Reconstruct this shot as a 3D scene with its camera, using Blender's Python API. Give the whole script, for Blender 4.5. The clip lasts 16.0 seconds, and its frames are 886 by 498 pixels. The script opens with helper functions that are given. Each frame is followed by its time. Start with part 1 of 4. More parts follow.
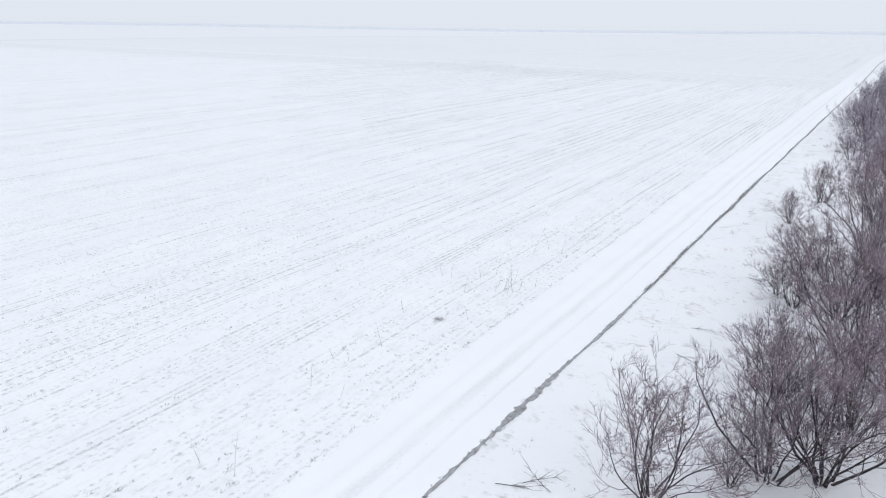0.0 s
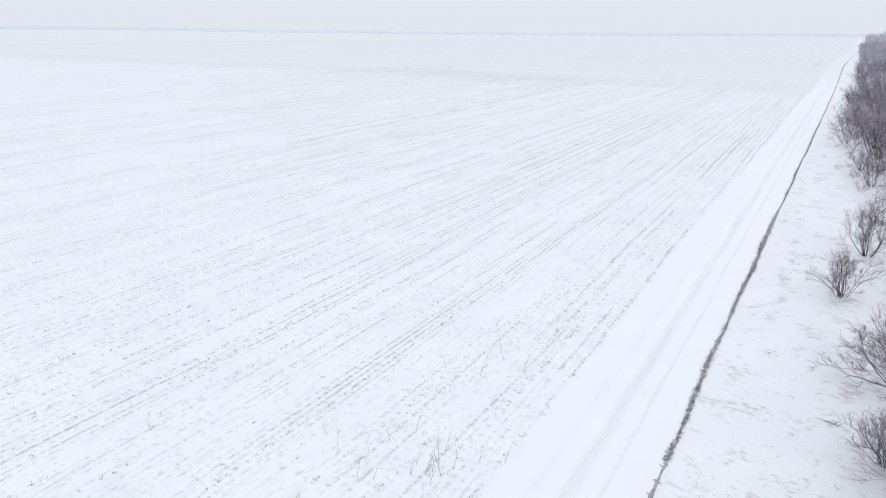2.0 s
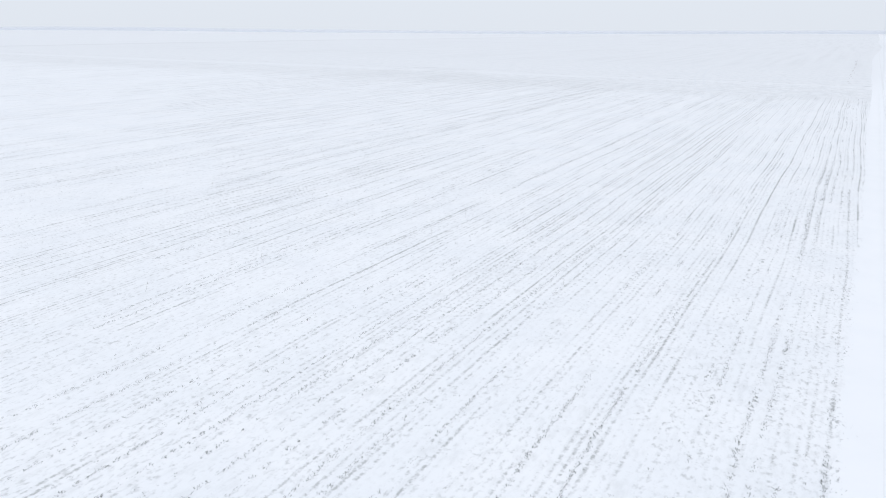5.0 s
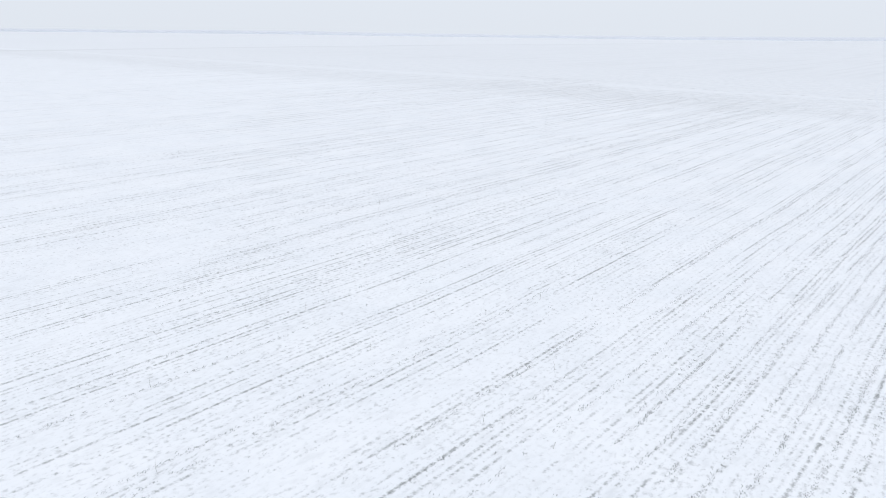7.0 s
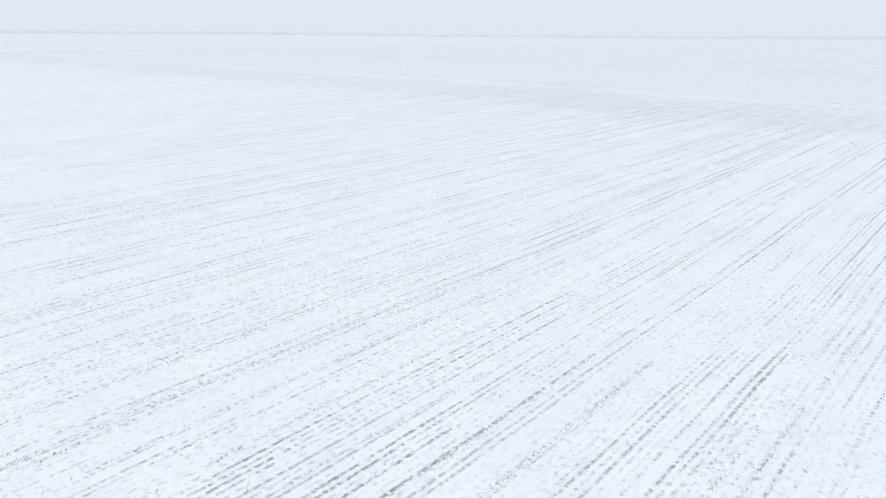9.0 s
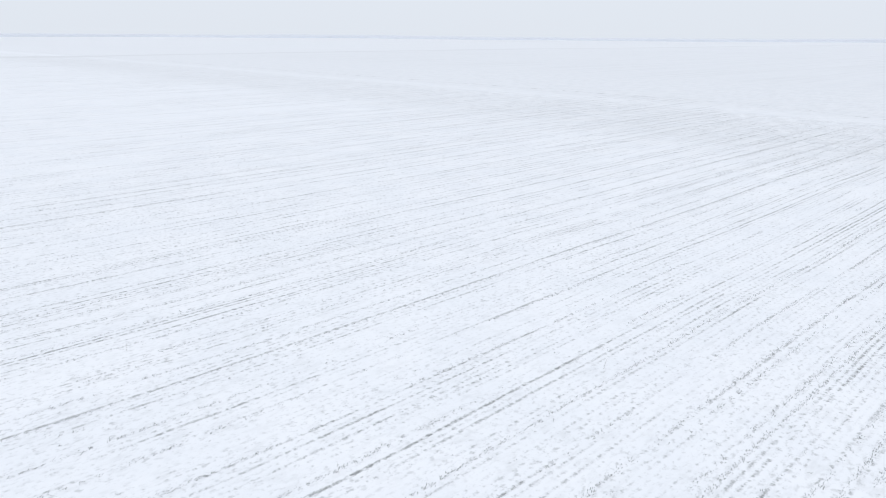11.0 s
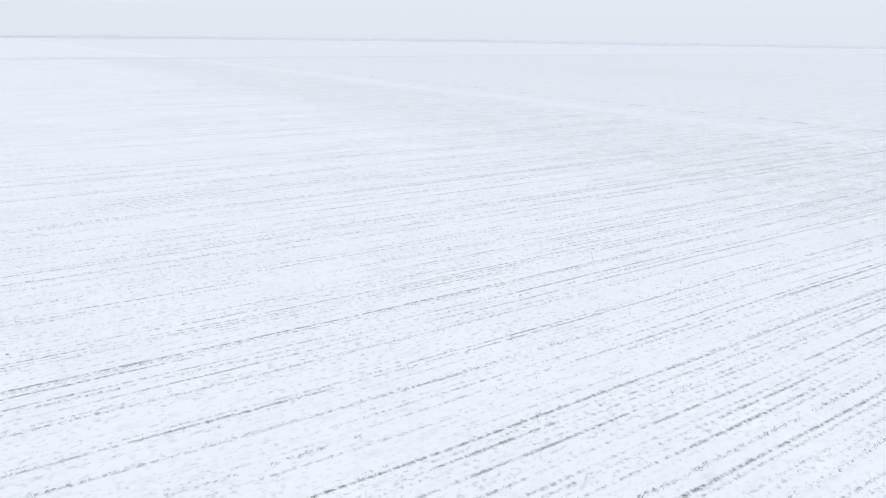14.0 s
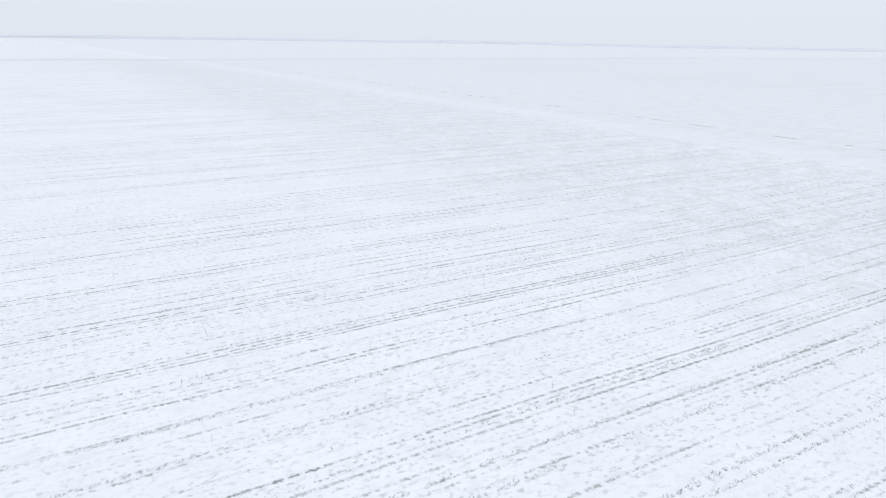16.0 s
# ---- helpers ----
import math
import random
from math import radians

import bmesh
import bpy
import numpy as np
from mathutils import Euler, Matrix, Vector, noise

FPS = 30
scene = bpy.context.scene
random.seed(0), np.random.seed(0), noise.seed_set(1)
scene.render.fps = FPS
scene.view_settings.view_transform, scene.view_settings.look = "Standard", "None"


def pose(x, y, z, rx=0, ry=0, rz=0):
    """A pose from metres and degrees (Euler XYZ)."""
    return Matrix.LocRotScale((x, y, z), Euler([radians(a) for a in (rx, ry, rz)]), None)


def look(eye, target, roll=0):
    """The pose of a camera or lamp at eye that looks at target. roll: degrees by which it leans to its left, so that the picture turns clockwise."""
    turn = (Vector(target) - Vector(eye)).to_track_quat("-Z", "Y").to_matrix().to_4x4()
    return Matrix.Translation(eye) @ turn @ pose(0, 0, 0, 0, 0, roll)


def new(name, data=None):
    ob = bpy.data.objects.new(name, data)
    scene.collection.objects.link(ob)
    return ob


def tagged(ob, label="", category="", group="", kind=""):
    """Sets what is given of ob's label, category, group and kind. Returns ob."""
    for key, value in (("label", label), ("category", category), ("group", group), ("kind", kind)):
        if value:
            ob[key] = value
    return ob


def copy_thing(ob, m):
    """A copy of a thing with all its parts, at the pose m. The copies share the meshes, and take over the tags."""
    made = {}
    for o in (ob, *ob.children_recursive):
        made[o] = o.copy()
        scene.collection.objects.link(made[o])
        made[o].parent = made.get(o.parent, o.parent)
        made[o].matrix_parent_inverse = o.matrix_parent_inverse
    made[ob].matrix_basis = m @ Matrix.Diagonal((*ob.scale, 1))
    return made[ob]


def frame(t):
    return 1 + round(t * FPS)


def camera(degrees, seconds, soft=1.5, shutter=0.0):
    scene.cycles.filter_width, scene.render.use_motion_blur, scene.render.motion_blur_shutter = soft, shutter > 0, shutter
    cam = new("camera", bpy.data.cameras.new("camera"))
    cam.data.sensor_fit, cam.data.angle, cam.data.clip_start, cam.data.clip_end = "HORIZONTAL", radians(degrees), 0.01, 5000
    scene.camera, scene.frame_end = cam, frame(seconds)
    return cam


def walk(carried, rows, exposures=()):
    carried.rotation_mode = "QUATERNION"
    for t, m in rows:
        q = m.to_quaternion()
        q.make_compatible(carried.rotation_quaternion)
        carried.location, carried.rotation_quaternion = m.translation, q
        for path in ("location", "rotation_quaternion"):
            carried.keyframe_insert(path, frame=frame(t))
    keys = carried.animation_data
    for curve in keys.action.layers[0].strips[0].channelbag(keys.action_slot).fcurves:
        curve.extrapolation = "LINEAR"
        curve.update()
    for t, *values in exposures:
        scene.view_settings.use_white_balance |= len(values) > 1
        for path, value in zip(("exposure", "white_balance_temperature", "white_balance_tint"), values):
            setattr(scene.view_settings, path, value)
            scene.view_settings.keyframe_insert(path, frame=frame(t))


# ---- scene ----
cam = camera(65.87, 16.0, soft=1.0)
PATH = [
    (0, (0.0, -0.0, 11.0), (-10.176, 16.051, 4.769), 0.69),
    (0.5, (-1.268, 2.965, 10.523), (-11.48, 18.993, 4.295), 0.73),
    (1, (-2.748, 5.987, 10.648), (-12.935, 22.047, 4.46), 0.70),
    (1.5, (-4.026, 9.183, 10.796), (-14.164, 25.279, 4.621), 0.57),
    (2, (-5.073, 12.244, 10.693), (-14.39, 28.844, 4.558), 0.46),
    (2.3, (-5.725, 13.885, 10.662), (-14.042, 31.017, 4.554), 0.46),
    (2.5, (-6.202, 14.823, 10.663), (-14.291, 32.06, 4.544), 0.46),
    (2.7, (-6.643, 15.778, 10.691), (-14.719, 33.021, 4.57), 0.42),
    (3, (-7.206, 17.237, 10.75), (-15.298, 34.474, 4.633), 0.34),
    (3.5, (-8.167, 19.845, 10.722), (-16.277, 37.083, 4.634), 0.26),
    (4, (-9.373, 22.767, 10.601), (-17.477, 40.002, 4.496), 0.23),
    (4.2, (-9.928, 24.006, 10.566), (-18.021, 41.237, 4.434), 0.23),
    (6.3, (-16.719, 39.231, 11.243), (-29.193, 53.619, 5.129), 0.29),
    (6.5, (-17.606, 40.937, 11.241), (-30.057, 55.345, 5.126), 0.34),
    (7, (-19.998, 45.273, 11.171), (-32.398, 59.744, 5.103), 0.48),
    (7.5, (-22.648, 49.739, 10.99), (-35.029, 64.25, 4.978), 0.44),
    (8, (-25.511, 54.222, 10.838), (-37.814, 68.776, 4.771), 0.33),
    (8.2, (-26.692, 56.066, 10.808), (-38.995, 70.614, 4.725), 0.30),
    (10.3, (-40.868, 77.227, 11.354), (-54.262, 90.823, 5.377), 0.23),
    (10.5, (-42.542, 79.34, 11.198), (-56.084, 92.79, 5.224), 0.21),
    (11, (-46.809, 84.643, 10.777), (-60.723, 97.702, 4.788), 0.18),
    (11.5, (-51.215, 89.778, 10.304), (-65.548, 102.385, 4.335), 0.23),
    (12, (-55.713, 94.957, 9.806), (-70.541, 107.003, 3.889), 0.31),
    (12.5, (-60.331, 99.87, 9.531), (-75.599, 111.385, 3.674), 0.32),
    (13, (-65.068, 104.378, 9.528), (-80.61, 115.502, 3.635), 0.35),
    (13.5, (-69.96, 108.938, 9.663), (-85.8, 119.636, 3.777), 0.35),
    (14, (-75.017, 113.302, 9.902), (-91.079, 123.661, 4.012), 0.50),
    (14.5, (-80.139, 117.47, 10.0), (-96.247, 127.745, 4.088), 0.72),
    (15, (-85.428, 121.497, 9.915), (-101.566, 131.747, 4.041), 0.85),
    (15.5, (-90.416, 125.207, 9.758), (-106.684, 135.274, 3.926), 0.88),
    (16, (-95.483, 128.551, 9.693), (-111.832, 138.474, 3.843), 0.70),
]
walk(cam, [(t, look(eye, target, roll)) for t, eye, target, roll in PATH], ())

# ---------------------------------------------------------------- world, sun
world = bpy.data.worlds.new("overcast_sky")
scene.world = world
world.use_nodes = True
wt = world.node_tree
wt.nodes.clear()


def wn(kind, **values):
    n = wt.nodes.new(kind)
    for key, value in values.items():
        n.inputs[key].default_value = value
    return n


SUN_EL, SUN_ROT = radians(32), radians(150)
sky = wt.nodes.new("ShaderNodeTexSky")
sky.sky_type, sky.sun_disc = "NISHITA", False
sky.sun_elevation, sky.sun_rotation = SUN_EL, SUN_ROT
sky.air_density, sky.dust_density, sky.ozone_density = 1.0, 3.0, 1.0
clear = wn("ShaderNodeBackground", Strength=0.06)
wt.links.new(sky.outputs[0], clear.inputs["Color"])
# cloud deck: brighter overhead than at the horizon
coord = wt.nodes.new("ShaderNodeTexCoord")
split = wt.nodes.new("ShaderNodeSeparateXYZ")
wt.links.new(coord.outputs["Generated"], split.inputs[0])
deck = wt.nodes.new("ShaderNodeValToRGB")
deck.color_ramp.elements[0].position, deck.color_ramp.elements[0].color = 0.0, (0.872, 0.929, 1.014, 1)
deck.color_ramp.elements[1].position, deck.color_ramp.elements[1].color = 1.0, (1.09, 1.135, 1.215, 1)
mid = deck.color_ramp.elements.new(0.12)
mid.color = (0.865, 0.924, 1.025, 1)
wt.links.new(split.outputs["Z"], deck.inputs[0])
cloud = wn("ShaderNodeBackground", Strength=0.932)
wt.links.new(deck.outputs[0], cloud.inputs["Color"])
add = wt.nodes.new("ShaderNodeMixShader")
add.inputs[0].default_value = 0.92
wt.links.new(clear.outputs[0], add.inputs[1])
wt.links.new(cloud.outputs[0], add.inputs[2])
wout = wt.nodes.new("ShaderNodeOutputWorld")
wt.links.new(add.outputs[0], wout.inputs[0])

lamp = bpy.data.lights.new("sun", "SUN")
lamp.energy, lamp.angle, lamp.color = 0.55, radians(40), (1.0, 0.985, 0.96)
sun = new("sun", lamp)
sun.matrix_world = look((0, 0, 80), Vector((0, 0, 80)) - Vector((math.cos(SUN_EL) * math.sin(SUN_ROT), math.cos(SUN_EL) * math.cos(SUN_ROT), math.sin(SUN_EL))))

# ---------------------------------------------------------------- the plan (metres; crop rows run along y)
PITCH = 0.245            # between drill rows
FIELD_EDGE = -10.95      # snow-covered crop ends, track begins
DITCH = -7.3             # bare grassy lip on the far side of the track
HEADLAND = (160.0, 191.0)
SWING = (0.065, 0.02)    # how far the rows swing from side to side


# ---------------------------------------------------------------- materials
class Mat:
    """A small wrapper that keeps node code short."""

    def __init__(self, name, rough=0.8):
        self.m = bpy.data.materials.new(name)
        self.m.use_nodes = True
        self.t = self.m.node_tree
        self.b = self.t.nodes["Principled BSDF"]
        self.b.inputs["Roughness"].default_value = rough
        self.pos = self.node("ShaderNodeNewGeometry").outputs["Position"]

    def node(self, kind):
        return self.t.nodes.new(kind)

    def link(self, a, b):
        self.t.links.new(a, b)

    def put(self, socket, value):
        if hasattr(value, "is_linked"):
            self.link(value, socket)
        else:
            socket.default_value = value

    def math(self, op, a, b=0.0, c=0.0):
        n = self.node("ShaderNodeMath")
        n.operation = op
        for s, v in zip(n.inputs, (a, b, c)):
            self.put(s, v)
        return n.outputs[0]

    def ramp(self, value, lo, hi, a=0.0, b=1.0):
        n = self.node("ShaderNodeMapRange")
        n.interpolation_type = "SMOOTHSTEP"
        for s, v in zip(n.inputs, (value, lo, hi, a, b)):
            self.put(s, v)
        return n.outputs[0]

    def scaled(self, sx, sy, sz=1.0, vec=None):
        n = self.node("ShaderNodeVectorMath")
        n.operation = "MULTIPLY"
        self.put(n.inputs[0], vec or self.pos)
        n.inputs[1].default_value = (sx, sy, sz)
        return n.outputs[0]

    def noise(self, scale, detail=2.0, rough=0.5, vec=None):
        n = self.node("ShaderNodeTexNoise")
        self.put(n.inputs["Vector"], vec or self.pos)
        n.inputs["Scale"].default_value, n.inputs["Detail"].default_value = scale, detail
        n.inputs["Roughness"].default_value = rough
        return n.outputs["Fac"]

    def mix(self, fac, a, b):
        n = self.node("ShaderNodeMix")
        n.data_type = "RGBA"
        self.put(n.inputs["Factor"], fac)
        self.put(n.inputs[6], (*a, 1) if isinstance(a, tuple) else a)
        self.put(n.inputs[7], (*b, 1) if isinstance(b, tuple) else b)
        return n.outputs[2]

    def bump(self, height, strength, distance):
        n = self.node("ShaderNodeBump")
        n.inputs["Strength"].default_value, n.inputs["Distance"].default_value = strength, distance
        self.link(height, n.inputs["Height"])
        self.link(n.outputs[0], self.b.inputs["Normal"])

    def done(self, colour):
        self.put(self.b.inputs["Base Color"], (*colour, 1) if isinstance(colour, tuple) else colour)
        return self.m


SNOW = (0.895, 0.91, 0.935)
SNOW_OLD = (0.865, 0.885, 0.915)


def make_ground_material():
    """Thin snow over drilled winter crop; single plants show through along the rows."""
    k = Mat("snowy_field", 0.42)
    xyz = k.node("ShaderNodeSeparateXYZ")
    k.link(k.pos, xyz.inputs[0])
    x, y = xyz.outputs[0], xyz.outputs[1]
    # rows waver: the drill's own swing, then small kinks
    swing = k.math("ADD", k.math("MULTIPLY", k.math("SINE", k.math("MULTIPLY_ADD", y, 0.21, 0.4)), SWING[0]), k.math("MULTIPLY", k.math("SINE", k.math("MULTIPLY_ADD", y, 0.47, 1.9)), SWING[1]))
    wob = k.math("MULTIPLY", k.math("SUBTRACT", k.noise(1.0, 2, 0.5, k.scaled(0.5, 0.16)), 0.5), 0.14)
    xs = k.math("ADD", k.math("SUBTRACT", x, swing), wob)
    u = k.math("DIVIDE", xs, PITCH)

    kink = k.math("MULTIPLY", k.math("SUBTRACT", k.noise(1.0, 2, 0.6, k.scaled(6.0, 4.5)), 0.5), 0.30)
    u = k.math("ADD", u, kink)
    cell = k.math("FLOOR", u)
    strength = k.math("FRACT", k.math("ADD", k.math("MULTIPLY", cell, 0.618034), k.math("ADD", k.math("MULTIPLY", k.math("SINE", k.math("MULTIPLY", cell, 1.7)), 0.17), 1000.0)))
    off = k.math("ABSOLUTE", k.math("SUBTRACT", k.math("FRACT", u), 0.5))
    rough = k.noise(16.0, 3, 0.62)
    fray = k.math("SUBTRACT", k.noise(30.0, 2, 0.6, k.scaled(0.7, 1.0)), 0.5)

    def down_row(seed, pace, detail):
        """Chance from plant to plant down a row; each row has its own."""
        join = k.node("ShaderNodeCombineXYZ")
        k.put(join.inputs[0], k.math("MULTIPLY_ADD", cell, 7.31, seed))
        k.put(join.inputs[1], k.math("MULTIPLY", y, pace))
        return k.noise(1.0, detail, 0.6, join.outputs[0])

    even = k.ramp(x, -78.0, -44.0)   # rows show evenly by the track, in bands further west
    drift = k.ramp(k.noise(0.11, 3, 0.6), 0.34, 0.62, 0.82, 1.10)
    bands = k.ramp(k.noise(1.0, 3, 0.6, k.scaled(0.8, 0.010)), 0.37, 0.58, k.math("MULTIPLY_ADD", even, 0.22, 0.33), 1.0)
    run = k.ramp(down_row(3.0, 0.16, 2), 0.34, 0.64, 0.62, 1.12)
    lush = k.math("MULTIPLY", k.math("MULTIPLY", k.math("MULTIPLY_ADD", k.math("POWER", strength, 1.5), k.math("MULTIPLY_ADD", even, -0.12, 0.80), k.math("MULTIPLY_ADD", even, 0.12, 0.30)), bands), k.math("MULTIPLY", drift, run))
    lush = k.math("MINIMUM", k.math("MULTIPLY", lush, k.ramp(y, 112.0, 150.0, 1.0, 1.25)), 0.92)
    blot = k.noise(9.0, 3, 0.6, k.scaled(1.0, 0.8))
    stand = k.math("ADD", k.math("MULTIPLY", down_row(0.0, 4.6, 3), 0.55), k.math("MULTIPLY", blot, 0.45))
    shown = k.ramp(k.math("ADD", k.math("SUBTRACT", stand, 0.61), k.math("MULTIPLY", lush, 0.19)), -0.05, 0.13)
    wide = k.math("ADD", off, k.math("ADD", k.math("MULTIPLY", k.math("SUBTRACT", rough, 0.5), 0.62), k.math("MULTIPLY", fray, 0.50)))
    profile = k.ramp(wide, k.math("MULTIPLY_ADD", lush, 0.05, -0.02), k.math("MULTIPLY_ADD", lush, 0.16, 0.22), 1.0, 0.0)
    calm = k.math("MULTIPLY", even, k.ramp(y, 38.0, 66.0, 1.0, 0.0))   # deeper snow at the near end
    # strips of clean snow lie between strips where the stubble shows
    strips = k.ramp(k.math("ADD", k.noise(1.0, 2, 0.55, k.scaled(1.5, 0.045)), k.math("MULTIPLY", k.math("SUBTRACT", k.noise(0.9, 2, 0.5), 0.5), 0.35)), 0.40, 0.60, k.math("MULTIPLY_ADD", calm, -0.22, 0.40), k.math("MULTIPLY_ADD", calm, -0.13, 1.18))
    bold = k.math("MULTIPLY", k.math("MULTIPLY_ADD", lush, k.math("MULTIPLY_ADD", calm, -0.34, 0.77), k.math("MULTIPLY_ADD", calm, -0.03, 0.32)), k.math("MULTIPLY_ADD", strips, 0.5, 0.5))
    crop = k.math("MULTIPLY", k.math("MULTIPLY", profile, shown), bold)
    # seedlings between, that only grey the snow
    litter = k.math("ADD", k.noise(6.4, 3, 0.6, k.scaled(1.0, 0.62)), k.math("MULTIPLY", fray, 0.10))
    faint = k.math("MULTIPLY", k.ramp(litter, 0.51, 0.70), k.math("MULTIPLY", strips, k.ramp(off, 0.1, 0.5, 0.42, 0.29)))
    west = k.ramp(x, -400.0, -140.0, 0.30, 0.0)   # extra grey towards the west, painting in haze and the low view
    veil = k.math("MULTIPLY", k.ramp(k.noise(2.6, 4, 0.68, k.scaled(1.0, 0.4)), 0.48, 0.74), k.math("ADD", k.math("MULTIPLY", drift, 0.16), west))
    crop = k.math("MAXIMUM", k.math("MAXIMUM", crop, faint), veil)

    shore = k.math("SUBTRACT", k.math("SUBTRACT", x, k.ramp(y, 42.0, 105.0, 0.0, 0.80)), k.ramp(y, 108.0, 190.0, 0.0, 1.2))
    edge = k.math("ADD", shore, k.math("MULTIPLY", k.math("SUBTRACT", k.noise(0.8, 4, 0.65), 0.5), 1.3))
    ripple = k.math("ADD", y, k.math("ADD", k.math("MULTIPLY", k.math("SUBTRACT", k.noise(0.02, 3), 0.5), 12.0), k.math("MULTIPLY", k.math("SUBTRACT", k.noise(1.0, 3, 0.6, k.scaled(0.5, 0.2)), 0.5), 9.0)))
    beside = k.ramp(edge, FIELD_EDGE - 0.25, FIELD_EDGE + 0.25, 1.0, 0.0)
    ends = k.math("SUBTRACT", ripple, k.ramp(x, -72.0, -30.0, 25.0, 0.0))   # rows run on to the balk but near the track
    in_field = k.math("MULTIPLY", beside, k.ramp(ends, HEADLAND[0] - 6.0, HEADLAND[0] + 6.0, 1.0, 0.0))
    # headland, thinly covered and trampled
    cross = k.math("ADD", k.math("MULTIPLY", k.noise(1.0, 3, 0.65, k.scaled(0.6, 0.5)), 0.45), k.math("MULTIPLY", k.noise(3.0, 3, 0.65, k.scaled(1.0, 0.6)), 0.55))
    in_head = k.math("MULTIPLY", k.ramp(ripple, HEADLAND[0] - 18.0, HEADLAND[0] + 4.0), k.ramp(ripple, HEADLAND[1] - 7.0, HEADLAND[1] + 4.0, 1.0, 0.0))
    in_head = k.math("MULTIPLY", in_head, beside)
    head = k.math("MULTIPLY", k.math("MULTIPLY", in_head, k.math("MULTIPLY", k.ramp(x, -110.0, -60.0, 0.85, 1.0), k.ramp(x, -470.0, -400.0, 0.2, 1.0))), k.ramp(cross, 0.40, 0.62, 0.06, 0.36))
    # beyond: another field, smoother, its own rows and drifts; its overall grey paints in the fog
    patch = k.ramp(k.noise(1.0, 4, 0.65, k.scaled(0.9, 0.35)), 0.40, 0.66, 0.14, 0.25)
    plain = k.ramp(k.noise(1.0, 3, 0.6, k.scaled(0.35, 0.012)), 0.40, 0.75, 0.18, 0.27)
    nearby = k.ramp(ripple, 215.0, 285.0)
    beyond = k.math("MULTIPLY", k.ramp(ripple, HEADLAND[1] - 8.0, HEADLAND[1] + 4.0), k.math("ADD", k.math("MULTIPLY", plain, nearby), k.math("MULTIPLY", patch, k.math("SUBTRACT", 1.0, nearby))))
    # its west end, and the bare snowfields past it
    brink = k.math("ADD", x, k.math("MULTIPLY", k.math("SUBTRACT", k.noise(0.012, 3), 0.5), 60.0))
    open_snow = k.ramp(brink, -455.0, -425.0, 0.84, 1.0)
    hem = k.math("MULTIPLY", k.ramp(k.math("ABSOLUTE", k.math("ADD", brink, 425.0)), 4.0, 26.0, 0.30, 0.0), k.ramp(ripple, 60.0, 150.0))
    # the narrow balk between the two fields
    balk = k.math("SUBTRACT", k.math("SUBTRACT", y, k.ramp(x, -96.0, -70.0, 8.0, 0.0)), k.math("MULTIPLY", k.math("SUBTRACT", k.noise(0.06, 3), 0.5), 4.0))
    path = k.ramp(k.math("ABSOLUTE", k.math("SUBTRACT", balk, 191.2)), 0.12, 0.55, 0.85, 0.0)
    path = k.math("MULTIPLY", path, k.math("MULTIPLY", beside, k.ramp(k.noise(0.35, 4, 0.75), 0.44, 0.62)))
    # verge between track and scrub: matted grass under snow
    streak = k.noise(1.0, 4, 0.7, k.scaled(3.4, 4.6))
    clump = k.noise(0.7, 3, 0.6)
    in_verge = k.ramp(k.math("SUBTRACT", x, k.math("MULTIPLY_ADD", y, 0.0135, -0.54)), DITCH - 0.05, DITCH + 0.35)
    verge = k.math("MULTIPLY", in_verge, k.ramp(k.math("ADD", streak, k.math("MULTIPLY", clump, 0.95)), 1.02, 1.27, 0.0, 0.46))
    beyond = k.math("MULTIPLY", beyond, k.math("SUBTRACT", 1.0, k.math("MULTIPLY", in_verge, k.ramp(x, 20.0, 34.0, 0.75, 0.0))))
    dark = k.math("MAXIMUM", k.math("MAXIMUM", k.math("MULTIPLY", crop, in_field), verge), k.math("MAXIMUM", k.math("MAXIMUM", head, path), beyond))
    dark = k.math("MAXIMUM", k.math("MULTIPLY", dark, open_snow), hem)
    plant = k.mix(k.noise(14.0, 2), (0.15, 0.158, 0.155), (0.25, 0.262, 0.262))
    plant = k.mix(k.math("MULTIPLY", in_verge, k.ramp(clump, 0.35, 0.65, 0.15, 0.8)), plant, (0.30, 0.225, 0.215))
    snow = k.mix(k.ramp(k.noise(0.25, 3), 0.35, 0.65), SNOW, SNOW_OLD)
    snow = k.mix(k.math("MULTIPLY", in_verge, 0.10), snow, (0.80, 0.80, 0.83))
    k.bump(k.math("ADD", k.math("MULTIPLY", rough, 0.5), k.noise(3.0, 3)), 0.45, 0.05)
    return k.done(k.mix(k.math("MULTIPLY", dark, 0.86), snow, plant))


